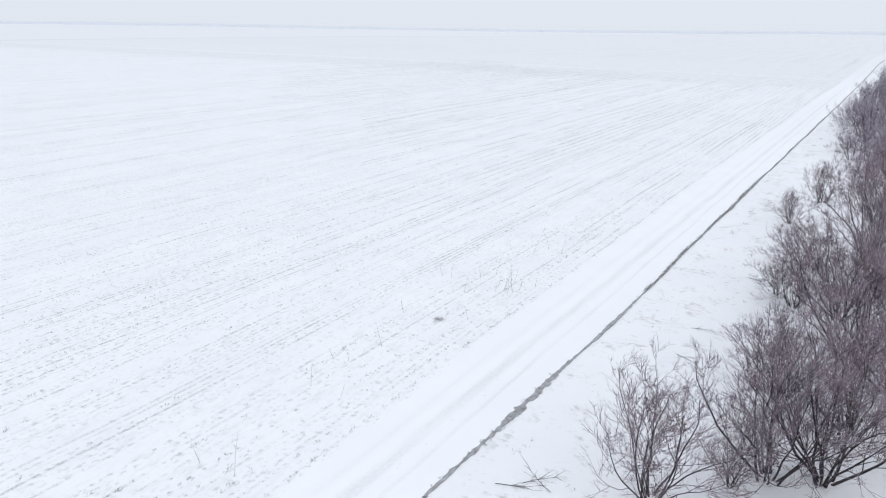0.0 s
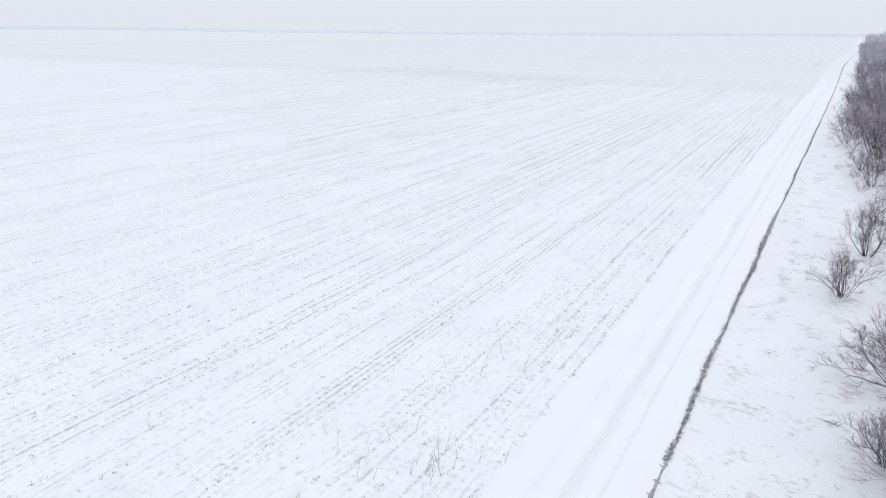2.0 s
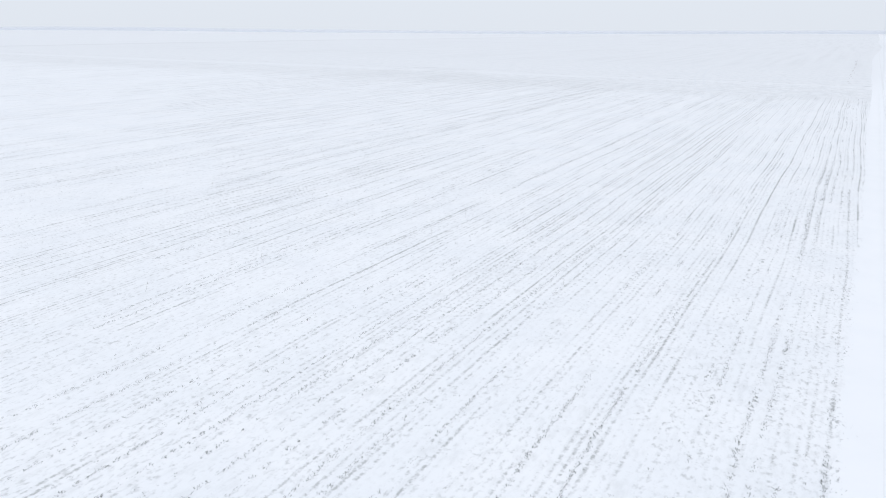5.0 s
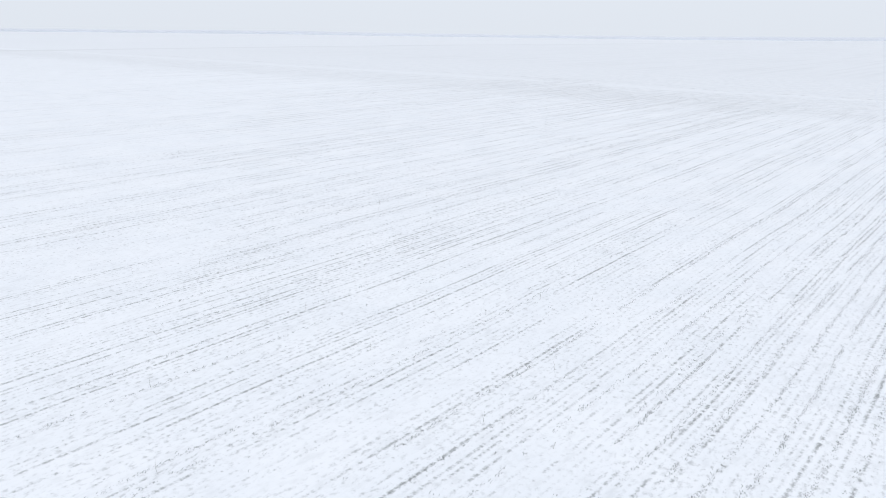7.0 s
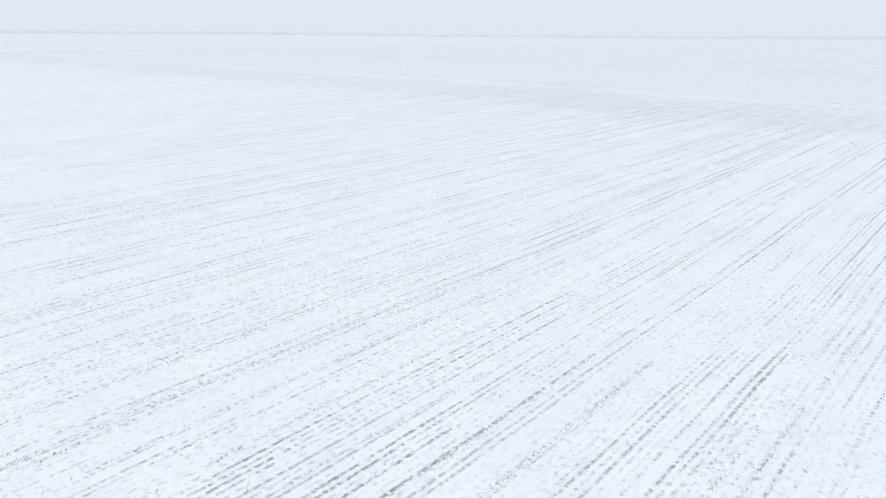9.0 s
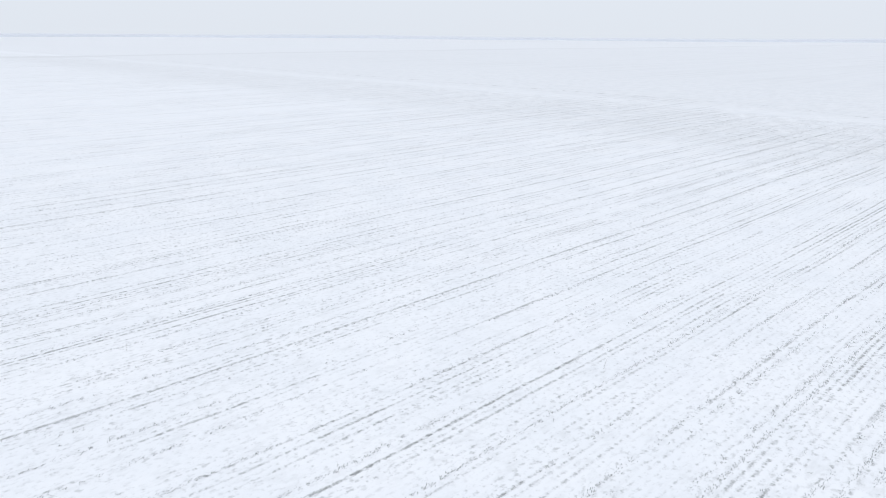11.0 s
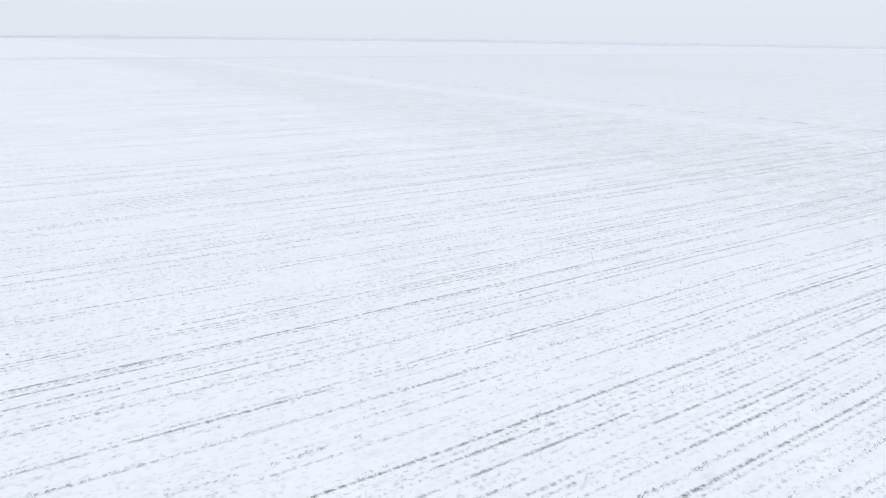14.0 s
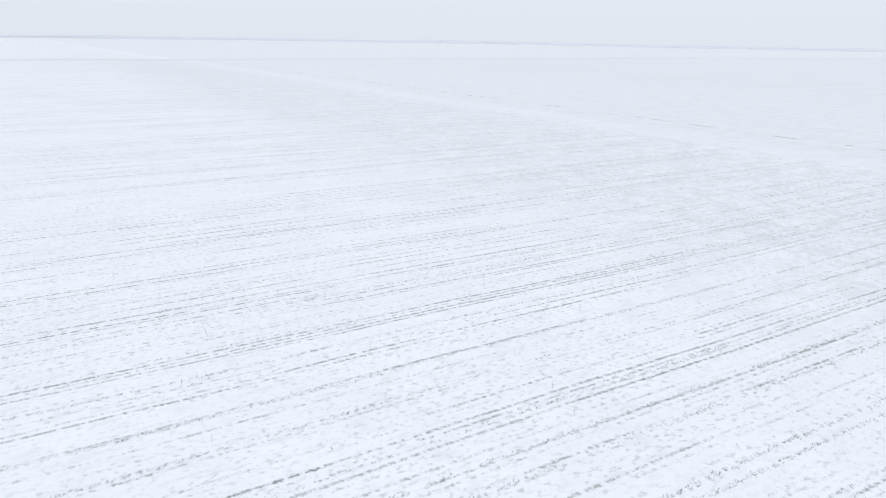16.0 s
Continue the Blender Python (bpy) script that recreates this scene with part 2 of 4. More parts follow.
def make_track_material():
    k = Mat("track_snow", 0.8)
    xyz = k.node("ShaderNodeSeparateXYZ")
    k.link(k.pos, xyz.inputs[0])
    x, y = xyz.outputs[0], xyz.outputs[1]
    lane = k.noise(1.0, 3, 0.6, k.scaled(5.0, 0.25))
    across = k.math("SUBTRACT", x, k.math("MULTIPLY_ADD", y, 0.0125, -0.6))
    across = k.math("ADD", across, k.math("MULTIPLY", k.math("SUBTRACT", k.noise(0.18, 2), 0.5), 0.30))

    def rut(at, inner, outer, power):
        """A wheel rut: pressed snow, with grit thrown up in it."""
        shape = k.ramp(k.math("ABSOLUTE", k.math("SUBTRACT", across, at)), inner, outer, 1.0, 0.0)
        return k.math("MULTIPLY", shape, k.math("MULTIPLY", k.ramp(lane, 0.36, 0.66, 0.35 * power, power), k.ramp(k.noise(9.0, 3, 0.6), 0.3, 0.65, 0.45, 1.15)))
    worn = k.math("MAXIMUM", rut(-8.98, 0.05, 0.32, 0.19), k.math("MAXIMUM", rut(-8.27, 0.0, 0.12, 0.17), rut(-9.75, 0.0, 0.30, 0.07)))
    grit = k.math("ADD", k.math("MULTIPLY", k.noise(10.0, 3, 0.62, k.scaled(1.0, 0.55)), 0.66), k.math("MULTIPLY", k.noise(30.0, 2, 0.65), 0.34))
    shore = k.math("ADD", k.math("SUBTRACT", k.math("SUBTRACT", x, k.ramp(y, 42.0, 105.0, 0.0, 0.80)), k.ramp(y, 108.0, 190.0, 0.0, 1.2)), k.math("MULTIPLY", k.math("SUBTRACT", k.noise(0.8, 4, 0.65), 0.5), 1.3))
    fringe = k.ramp(k.math("SUBTRACT", grit, k.ramp(shore, FIELD_EDGE - 0.5, FIELD_EDGE + 0.55, 0.47, 0.72)), 0.0, 0.085, 0.0, 0.6)
    tuft = k.ramp(k.math("ADD", k.noise(7.0, 3, 0.7), k.math("MULTIPLY", k.ramp(k.math("ABSOLUTE", k.math("SUBTRACT", across, -8.62)), 0.05, 0.45, 1.0, 0.0), 0.12)), 0.74, 0.84, 0.0, 0.35)
    snow = k.mix(k.ramp(k.noise(0.5, 3), 0.35, 0.7), SNOW, (0.878, 0.896, 0.923))
    k.bump(k.noise(4.0, 4, 0.6), 0.15, 0.03)
    # past y 150 the snow greys towards the hazed field beyond
    return k.done(k.mix(k.math("MAXIMUM", k.ramp(y, 150.0, 240.0, 0.0, 0.08), k.math("MAXIMUM", fringe, k.math("MAXIMUM", worn, tuft))), snow, (0.30, 0.31, 0.32)))


def make_pressed_snow():
    k = Mat("pressed_snow", 0.6)
    k.bump(k.noise(4.0, 4, 0.6), 0.1, 0.02)
    return k.done(k.mix(k.ramp(k.noise(0.9, 3, 0.6), 0.35, 0.7), (0.80, 0.82, 0.85), (0.75, 0.77, 0.80)))


def make_grass_material(name, a, b, frost, rust=None):
    k = Mat(name, 0.85)
    info = k.node("ShaderNodeNewGeometry").outputs["Random Per Island"]
    col = k.mix(info, a, b)
    if rust:   # reddish patches
        col = k.mix(k.ramp(k.noise(0.45, 3, 0.7), 0.50, 0.62, 0.0, 0.85), col, rust)
    return k.done(k.mix(k.math("MULTIPLY", k.ramp(k.noise(6.0, 2), 0.42, 0.62), frost), col, (0.74, 0.76, 0.80)))


def make_bark_material(name, a, b, frost, clumps=5.0):
    k = Mat(name, 0.9)
    col = k.mix(k.ramp(k.noise(clumps, 3, 0.6), 0.3, 0.7), a, b)
    rime = k.node("ShaderNodeObjectInfo").outputs["Random"]
    col = k.mix(k.math("MULTIPLY", rime, 0.55 * frost), col, tuple(min(0.8, c * 2.2) for c in b))
    geo = k.node("ShaderNodeNewGeometry")
    up = k.node("ShaderNodeSeparateXYZ")
    k.link(geo.outputs["Normal"], up.inputs[0])
    dust = k.math("MULTIPLY", k.ramp(up.outputs[2], 0.1, 0.85), k.ramp(k.noise(2.2, 3, 0.6), 0.35, 0.65, 0.2, 1.0))
    k.bump(k.noise(40.0, 3), 0.4, 0.01)
    return k.done(k.mix(k.math("MULTIPLY", dust, frost), col, (0.69, 0.70, 0.78)))


M_GROUND = make_ground_material()
M_TRACK = make_track_material()
M_RUT = make_pressed_snow()
M_CROP = make_grass_material("wheat_blades", (0.19, 0.198, 0.197), (0.40, 0.41, 0.412), 0.45)
M_DEAD = make_grass_material("dead_grass", (0.095, 0.096, 0.102), (0.26, 0.255, 0.262), 0.38, (0.105, 0.068, 0.068))
M_TUSSOCK = make_grass_material("matted_grass", (0.46, 0.465, 0.47), (0.66, 0.665, 0.67), 0.5)
M_RUST = make_grass_material("rusty_grass", (0.20, 0.155, 0.15), (0.36, 0.29, 0.28), 0.4)
M_LEAF = make_grass_material("withered_leaves", (0.045, 0.026, 0.027), (0.11, 0.06, 0.058), 0.12)
M_STALK = make_grass_material("dry_stalk", (0.16, 0.145, 0.13), (0.30, 0.28, 0.25), 0.1)
M_EARTH = make_grass_material("bare_earth", (0.235, 0.235, 0.246), (0.315, 0.315, 0.324), 0.45, (0.15, 0.11, 0.11))
M_EARTH_FROST = make_grass_material("frosted_earth", (0.29, 0.29, 0.305), (0.36, 0.36, 0.37), 0.25)
M_STEM = make_bark_material("dark_bark", (0.012, 0.010, 0.012), (0.042, 0.034, 0.040), 0.10)
M_TWIG = make_bark_material("purple_brown_twigs", (0.050, 0.036, 0.047), (0.225, 0.168, 0.205), 0.42, 1.1)
# inner twigs darker than the tips: crown shade put into the colour
M_TWIG_CORE = make_bark_material("shaded_core_twigs", (0.040, 0.031, 0.045), (0.17, 0.145, 0.185), 0.4, 0.45)
# far belt: haze painted in as paler, bluer twigs, by distance
M_TWIG_HAZE = make_bark_material("hazed_twigs", (0.20, 0.19, 0.24), (0.40, 0.385, 0.46), 0.5, 0.28)
M_TWIG_FAR_HAZE = make_bark_material("far_hazed_twigs", (0.34, 0.34, 0.405), (0.48, 0.475, 0.55), 0.5, 0.3)
M_TIP_NEAR = make_bark_material("frosted_tips", (0.16, 0.125, 0.155), (0.46, 0.40, 0.455), 0.45, 1.2)
# shell tips: rime, and the lit outside of each crown in colour
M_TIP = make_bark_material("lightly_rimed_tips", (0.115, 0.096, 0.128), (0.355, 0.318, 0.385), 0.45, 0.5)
# rime on edge bushes; further off the paleness paints in haze
M_TIP_RIME_HAZE = make_bark_material("rimed_hazed_tips", (0.20, 0.175, 0.225), (0.50, 0.465, 0.545), 0.5, 0.4)
# far tips, with the haze mixed into their colour
M_TIP_HAZE = make_bark_material("hazed_tips", (0.37, 0.365, 0.425), (0.58, 0.58, 0.655), 0.5, 0.3)
# horizon woods: distance haze painted in as pale blue-grey
M_FAR = make_bark_material("hazed_far_woods", (0.66, 0.695, 0.76), (0.71, 0.74, 0.80), 0.15)


# ---------------------------------------------------------------- mesh helpers
def mesh_from(name, verts, faces, material):
    me = bpy.data.meshes.new(name)
    me.from_pydata(verts, [], faces)
    me.materials.append(material)
    me.update()
    return me


def part(name, data, parent, label=""):
    ob = new(name, data)
    ob.parent = parent
    return tagged(ob, label) if label else ob


def grid_mesh(name, xs, ys, heights, material):
    """A sheet over the lines xs, ys; heights has a row for each y."""
    nx, ny = len(xs), len(ys)
    X, Y = np.meshgrid(xs, ys)
    co = np.stack([X, Y, heights], -1).reshape(-1, 3).astype(np.float32)
    i = np.arange(nx * ny).reshape(ny, nx)
    quads = np.stack([i[:-1, :-1], i[:-1, 1:], i[1:, 1:], i[1:, :-1]], -1).reshape(-1, 4)
    me = bpy.data.meshes.new(name)
    me.vertices.add(len(co))
    me.vertices.foreach_set("co", co.ravel())
    me.loops.add(quads.size)
    me.loops.foreach_set("vertex_index", quads.ravel().astype(np.int32))
    me.polygons.add(len(quads))
    me.polygons.foreach_set("loop_start", np.arange(0, quads.size, 4, dtype=np.int32))
    me.polygons.foreach_set("use_smooth", np.ones(len(quads), dtype=bool))
    me.materials.append(material)
    me.update(calc_edges=True)
    return me


def value_noise(x, y, seed):
    """Smooth noise from -1 to 1 over arrays."""
    xi, yi = np.floor(x).astype(np.int64), np.floor(y).astype(np.int64)
    fx, fy = x - xi, y - yi
    fx, fy = fx * fx * (3 - 2 * fx), fy * fy * (3 - 2 * fy)

    def h(a, b):
        n = (a * 374761393 + b * 668265263 + seed * 974711) & 0x7FFFFFFF
        n = ((n ^ (n >> 13)) * 1274126177) & 0x7FFFFFFF
        return ((n ^ (n >> 16)) & 0xFFFF) / 32767.5 - 1

    top = h(xi, yi) * (1 - fx) + h(xi + 1, yi) * fx
    low = h(xi, yi + 1) * (1 - fx) + h(xi + 1, yi + 1) * fx
    return top * (1 - fy) + low * fy


def smooth(v, a, b):
    u = np.clip((v - a) / (b - a), 0, 1)
    return u * u * (3 - 2 * u)


LIP = ((-8, -8.0), (12, -7.8), (16, -7.68), (21, -7.62), (25.5, -7.47), (33, -7.40), (40, -7.36), (47, -7.28), (55, -7.17), (61, -7.06), (76, -6.85), (92, -6.58),
       (104, -6.45), (114, -6.25), (130, -6.03), (153, -5.7), (203, -5.15), (280, -4.6), (390, -1.5), (595, 1.8), (780, 4.0), (1150, 9.0))


def lip(y):
    """The line of the bare grassy lip along the track: nearly straight, then it wanders."""
    at, to = zip(*LIP)
    reach = 2.0 + 0.05 * np.abs(y)
    way = sum(np.interp(y + d * reach, at, to) for d in (-1.0, -0.5, 0.0, 0.5, 1.0)) / 5
    return way + 0.03 * np.sin(y * 0.31) + 0.02 * np.sin(y * 0.83 + 1)


def swing(y):
    """How far the drill rows stray from straight at y."""
    return SWING[0] * np.sin(y * 0.21 + 0.4) + SWING[1] * np.sin(y * 0.47 + 1.9)


def field_edge(y):
    return FIELD_EDGE + 0.80 * smooth(y, 42, 105) + 1.2 * smooth(y, 108, 190)


def dip(x, y):
    """The plain sinks a little, far off to the north-north-west."""
    bearing = np.degrees(np.arctan2(-(x + 40), y - 60))
    return 9.5 * smooth(np.hypot(x + 40, y - 60), 500, 2300) * np.exp(-((bearing - 27) / 25.0) ** 2)


def ground_height(x, y):
    field = smooth(-x, -FIELD_EDGE - 0.1, -FIELD_EDGE + 0.5) * (1 - smooth(y, 150, 170))
    h = field * (0.018 * value_noise(x * 1.4, y * 0.9, 5) + 0.03 * value_noise(x * 0.22, y * 0.05, 9))
    verge = smooth(x - lip(y), 0.15, 1.0)
    h += verge * (0.05 * value_noise(x * 1.3, y * 1.1, 11) + 0.08 * value_noise(x * 0.35, y * 0.3, 12) + 0.06)
    h += -0.03 * (1 - smooth(np.abs(x - lip(y) + 1.7), 1.1, 1.7)) * (y < 160)
    far = smooth(np.hypot(x + 40, y - 60), 220, 900)
    return h + far * 1.2 * value_noise(x / 260, y / 260, 21) - dip(x, y)


def growing(start, stop, step, factor):
    out, at = [], start
    while abs(at - start) < abs(stop - start):
        step *= factor
        at += step if stop > start else -step
        out.append(at)
    return out


# ---------------------------------------------------------------- ground and track
xs = np.array(sorted(growing(-150, -3600, 0.6, 1.16)) + list(np.arange(-150, -10.8, 0.35)) + list(np.arange(-10.7, 6, 0.25)) + growing(6, 3600, 0.5, 1.16))
ys = np.array(sorted(growing(-8, -900, 1.2, 1.3)) + list(np.arange(-8, 172, 1.5)) + growing(172, 4200, 1.2, 1.06))
gx, gy = np.meshgrid(xs, ys)
ground = new("ground", grid_mesh("ground", xs, ys, ground_height(gx, gy), M_GROUND))
tagged(ground, "snow-covered farmland with dark crop rows showing through", "field", kind="structure")

ty = np.concatenate([np.arange(-8, 170, 0.4), np.array(growing(170, 1100, 1.0, 1.04))])
lx = lip(ty)[:, None]
left = (field_edge(ty) + smooth(ty, 200, 290) * 0.9 + smooth(ty, 290, 600) * 8.0)[:, None]
left = left + (lx - 0.02 - left) * smooth(ty, 620, 1090)[:, None]
u = np.linspace(0, 1, 40)[None, :]
rx = left - 0.2 + (lx - left + 0.2) * u + (1 - smooth(ty, 120, 200)[:, None]) * (0.16 * value_noise(ty[:, None] * 0.7 + 0 * u, 0 * u, 31) + 0.10 * value_noise(ty[:, None] * 2.3 + 0 * u, 0 * u, 33)) * (1 - u)
ry = ty[:, None] + 0 * u
rz = 0.03 * smooth(u, 0.0, 0.12) + 0.003 * value_noise(rx * 1.2, ry * 0.35, 32) - 0.035 * np.exp(-((rx + 8.98 - 0.0125 * (ry - 48)) / 0.17) ** 2) - 0.02 * np.exp(-((rx + 8.27 - 0.0125 * (ry - 48)) / 0.09) ** 2) - 0.03 * (1 - smooth(u, 0.0, 0.02))
rz = rz + ground_height(rx, ry) * smooth(ry, 90, 160) * 0.9
track_mesh = grid_mesh("farm_track", np.linspace(0, 1, 40), ty, rz, M_TRACK)
co = np.stack([rx, ry, rz], -1).reshape(-1, 3).astype(np.float32)
track_mesh.vertices.foreach_set("co", co.ravel())
track_mesh.update()
tagged(new("road", track_mesh), "smooth snow-covered farm track with faint wheel ruts", "farm track", kind="structure")


# wheel tracks of one vehicle that swung across the headland
wy = np.linspace(146, 262, 90)
wx = -32.2 - 0.27 * (wy - 146) + 0.00086 * (wy - 146) ** 2
for gauge in (0.0, 1.85):
    cx = wx + gauge
    across = np.linspace(-1, 1, 5)
    X = cx[:, None] + 0.17 * across[None, :]
    Y = np.repeat(wy[:, None], 5, 1)
    Z = ground_height(X, Y) + np.array([-0.01, 0.006, 0.004, 0.006, -0.01])[None, :]
    verts = np.stack([X, Y, Z], -1).reshape(-1, 3).tolist()
    faces = [(i * 5 + k, i * 5 + k + 1, i * 5 + k + 6, i * 5 + k + 5) for i in range(len(wy) - 1) for k in range(4)]
    tagged(new("tyre_track", mesh_from("tyre_track", verts, faces, M_RUT)), "curved tyre track pressed into headland snow", "tyre track", "tyre tracks of one vehicle")


# ---------------------------------------------------------------- scrub and bushes
def turned(d, angle, spin):
    """d leaned by angle, about a random side given by spin."""
    side = Vector((1, 0, 0)) if abs(d.x) < 0.9 else Vector((0, 1, 0))
    a = d.cross(side).normalized()
    b = d.cross(a)
    return (d * math.cos(angle) + (a * math.cos(spin) + b * math.sin(spin)) * math.sin(angle)).normalized()


def tube(verts, faces, pts, radii, sides=3):
    base = len(verts)
    for n, (p, r) in enumerate(zip(pts, radii)):
        d = (pts[min(n + 1, len(pts) - 1)] - pts[max(n - 1, 0)]).normalized()
        side = Vector((1, 0, 0)) if abs(d.x) < 0.9 else Vector((0, 1, 0))
        a = d.cross(side).normalized()
        b = d.cross(a)
        for s in range(sides):
            w = 2 * math.pi * s / sides
            verts.append(p + (a * math.cos(w) + b * math.sin(w)) * r)
    for n in range(len(pts) - 1):
        for s in range(sides):
            i, j = base + n * sides + s, base + n * sides + (s + 1) % sides
            faces.append((i, j, j + sides, i + sides))


def spike(verts, faces, start, end, r, sides=3):
    """A fine twig: a slender three-sided spike, or a folded one."""
    d = (end - start).normalized()
    side = Vector((1, 0, 0)) if abs(d.x) < 0.9 else Vector((0, 1, 0))
    a = d.cross(side).normalized() * r
    b = d.cross(a)
    i = len(verts)
    verts.extend((start + a, start - a * 0.5 + b * 0.87, start - a * 0.5 - b * 0.87, end))
    faces.extend(((i, i + 1, i + 3), (i + 1, i + 2, i + 3), (i + 2, i, i + 3))[:sides])


def limb(rng, start, direction, length, radius, lift, segments, crook):
    pts, radii, d = [start], [radius], direction
    for n in range(segments):
        d = turned(d, rng.uniform(0, crook), rng.uniform(0, 6.283))
        d = (d + Vector((0, 0, lift))).normalized()
        pts.append(pts[-1] + d * (length / segments))
        radii.append(radius * (1 - 0.8 * (n + 1) / segments))
    return pts, radii


def along(pts, u):
    n = min(int(u * (len(pts) - 1)), len(pts) - 2)
    f = u * (len(pts) - 1) - n
    return pts[n].lerp(pts[n + 1], f), (pts[n + 1] - pts[n]).normalized()


def shrub_meshes(seed, height, stems, spread, counts, thick, twig, fine=True):
    """The stems, each with its boughs, the twigs and the rimed tips of a bare bush; counts: boughs on a stem, shoots on a bough, twigs on a shoot."""
    rng = random.Random(seed)
    stem_list, tv, tf, pv, pf = [], [], [], [], []
    sides = 3 if fine else 2

    def outer(p):
        """Whether p lies in the outer shell of the crown, where rime gathers; pale shell over dark core also paints its
        light and shade.
        """
        return (p.x * p.x + p.y * p.y) / (0.62 * height) ** 2 + (max(p.z, 0.0) / (0.86 * height)) ** 2 > rng.uniform(0.55, 1.05)

    def clothe(bp, length):
        """Shoots and twigs up a bough, thickest towards its end."""
        for c in range(counts[1]):
            e, ed = along(bp, 1.0 if c == 0 else 0.15 + 0.85 * math.sqrt(rng.random()))
            reach = length * rng.uniform(0.28, 0.62)
            way = turned(ed, rng.uniform(0.35, 1.0 if fine else 1.5) * (0.5 if c == 0 else 1), rng.uniform(0, 6.283))
            if fine:
                cp, cr = limb(rng, e, way, reach, twig * 1.5, 0.16, 2, 0.6)
                tube(tv, tf, cp, cr)
            else:
                cp = [e, e + (way + Vector((0, 0, 0.10))).normalized() * reach]
                if outer(cp[1]):
                    spike(pv, pf, cp[0], cp[1], twig * 1.4, sides)
                else:
                    spike(tv, tf, cp[0], cp[1], twig * 1.4, sides)
            for t in range(counts[2]):
                o, od = along(cp, rng.uniform(0.2, 1.0))
                tip = o + (turned(od, rng.uniform(0.3, 1.0), rng.uniform(0, 6.283)) + Vector((0, 0, 0.3 if fine else 0.05))).normalized() * (reach * rng.uniform(0.3, 0.7))
                if (t == 0 if fine else outer(tip)):
                    spike(pv, pf, o, tip, twig * 1.1, sides)
                else:
                    spike(tv, tf, o, tip, twig, sides)

    for s in range(stems):
        sv, sf = [], []
        w = 6.283 * (s * 0.618 + rng.uniform(-0.1, 0.1))
        lean = spread * math.sqrt((s + rng.uniform(0.2, 0.9)) / stems)
        foot = Vector((math.cos(w), math.sin(w), 0)) * rng.uniform(0.01, 0.07 * height)
        d = Vector((math.cos(w) * math.sin(lean), math.sin(w) * math.sin(lean), math.cos(lean)))
        n = 8 if fine else 3
        long = height * rng.uniform(0.72, 1.0)
        pts, radii = limb(rng, foot - Vector((0, 0, 0.12)), d, long, thick * rng.uniform(0.7, 1.15), (0.05 + 0.16 * lean) * 4 / n, n, 0.36 if fine else 0.40)
        tube(sv, sf, pts, radii, 5 if fine else 3)
        spin = rng.uniform(0, 6.283)
        for b in range(counts[0]):
            u = (0.18 + 0.80 * ((b + rng.uniform(0.1, 0.9)) / counts[0]) ** 0.8) if fine else (0.10 + 0.88 * ((b + rng.uniform(0.1, 0.9)) / counts[0]) ** 0.95)
            q, qd = along(pts, u)
            spin += 2.4 + rng.uniform(-0.6, 0.6)
            length = height * rng.uniform(0.18, 0.40) * (1.15 - 0.6 * u)
            bp, br = limb(rng, q, turned(qd, rng.uniform(0.45, 1.0), spin), length, max(twig * 1.7, thick * (1 - 0.8 * u) * 0.5), 0.12, 4 if fine else 2, 0.55)
            tube(sv if fine else tv, sf if fine else tf, bp, br, 3)
            clothe(bp, length)
            if fine and b % 2 == 0:   # a fork half way
                q, qd = along(bp, rng.uniform(0.3, 0.6))
                fp, fr = limb(rng, q, turned(qd, rng.uniform(0.4, 0.8), rng.uniform(0, 6.283)), length * 0.6, twig * 1.8, 0.12, 3, 0.55)
                tube(tv, tf, fp, fr, 3)
                clothe(fp, length * 0.8)
        stem_list.append((sv, sf))
    return stem_list, (tv, tf), (pv, pf)


def leaf_clump(seed, height):
    """Withered leaves caught among the stems: small bent blades of leaf, in two or three knots."""
    rng = random.Random(seed + 500)
    v, f = [], []
    for knot in range(4):
        w, far = rng.uniform(0, 6.283), rng.uniform(0.02, 0.16) * height
        heart = Vector((math.cos(w) * far, math.sin(w) * far, rng.uniform(0.1, 0.85) * height))
        for n in range(60):
            p = heart + Vector((rng.gauss(0, 0.11), rng.gauss(0, 0.11), rng.gauss(0, 0.09)))
            p.z = max(p.z, 0.04)
            a = turned(Vector((0, 0, 1)), rng.uniform(0.4, 2.4), rng.uniform(0, 6.283)) * 0.06
            b = turned(a.normalized(), 1.57, rng.uniform(0, 6.283)) * 0.024
            i = len(v)
            v.extend((p, p + a * 0.5 + b, p + a, p + a * 0.5 - b))
            f.append((i, i + 1, i + 2, i + 3))
    return mesh_from("dead_leaf_clump", v, f, M_LEAF)


def make_shrub(seed, height, stems, spread, counts, thick, twig, label, twig_material, fine=True):
    stem_list, twigs, tips = shrub_meshes(seed, height, stems, spread, counts, thick, twig, fine)
    base = tagged(new("bush"), label, "bush", "bushes of the shelter belt")
    for sv, sf in stem_list:
        part("stem", mesh_from("stem", sv, sf, M_STEM), base)
    if height > 2 and fine:
        part("dead_leaf_clump", leaf_clump(seed, height), base, "withered reddish-brown leaves")["kind"] = "stuff"
    tagged(part("twig_mass", mesh_from("twig_mass", *twigs, twig_material), base, "thin purplish-brown twigs"), kind="stuff")
    tagged(part("twig_tip_mass", mesh_from("twig_tip_mass", *tips, M_TIP_NEAR if fine else M_TIP), base, "pale rimed twig tips"), kind="stuff")
    return base


LABEL_A = "bare spreading bush with slender dark stems rising from snow"
LABEL_B = "dense leafless bush with purplish-brown frosted twigs"
LABEL_C = "low scrubby bare bush at the edge of the belt"
LABEL_D = "pale frosted bare bush standing out from the belt"
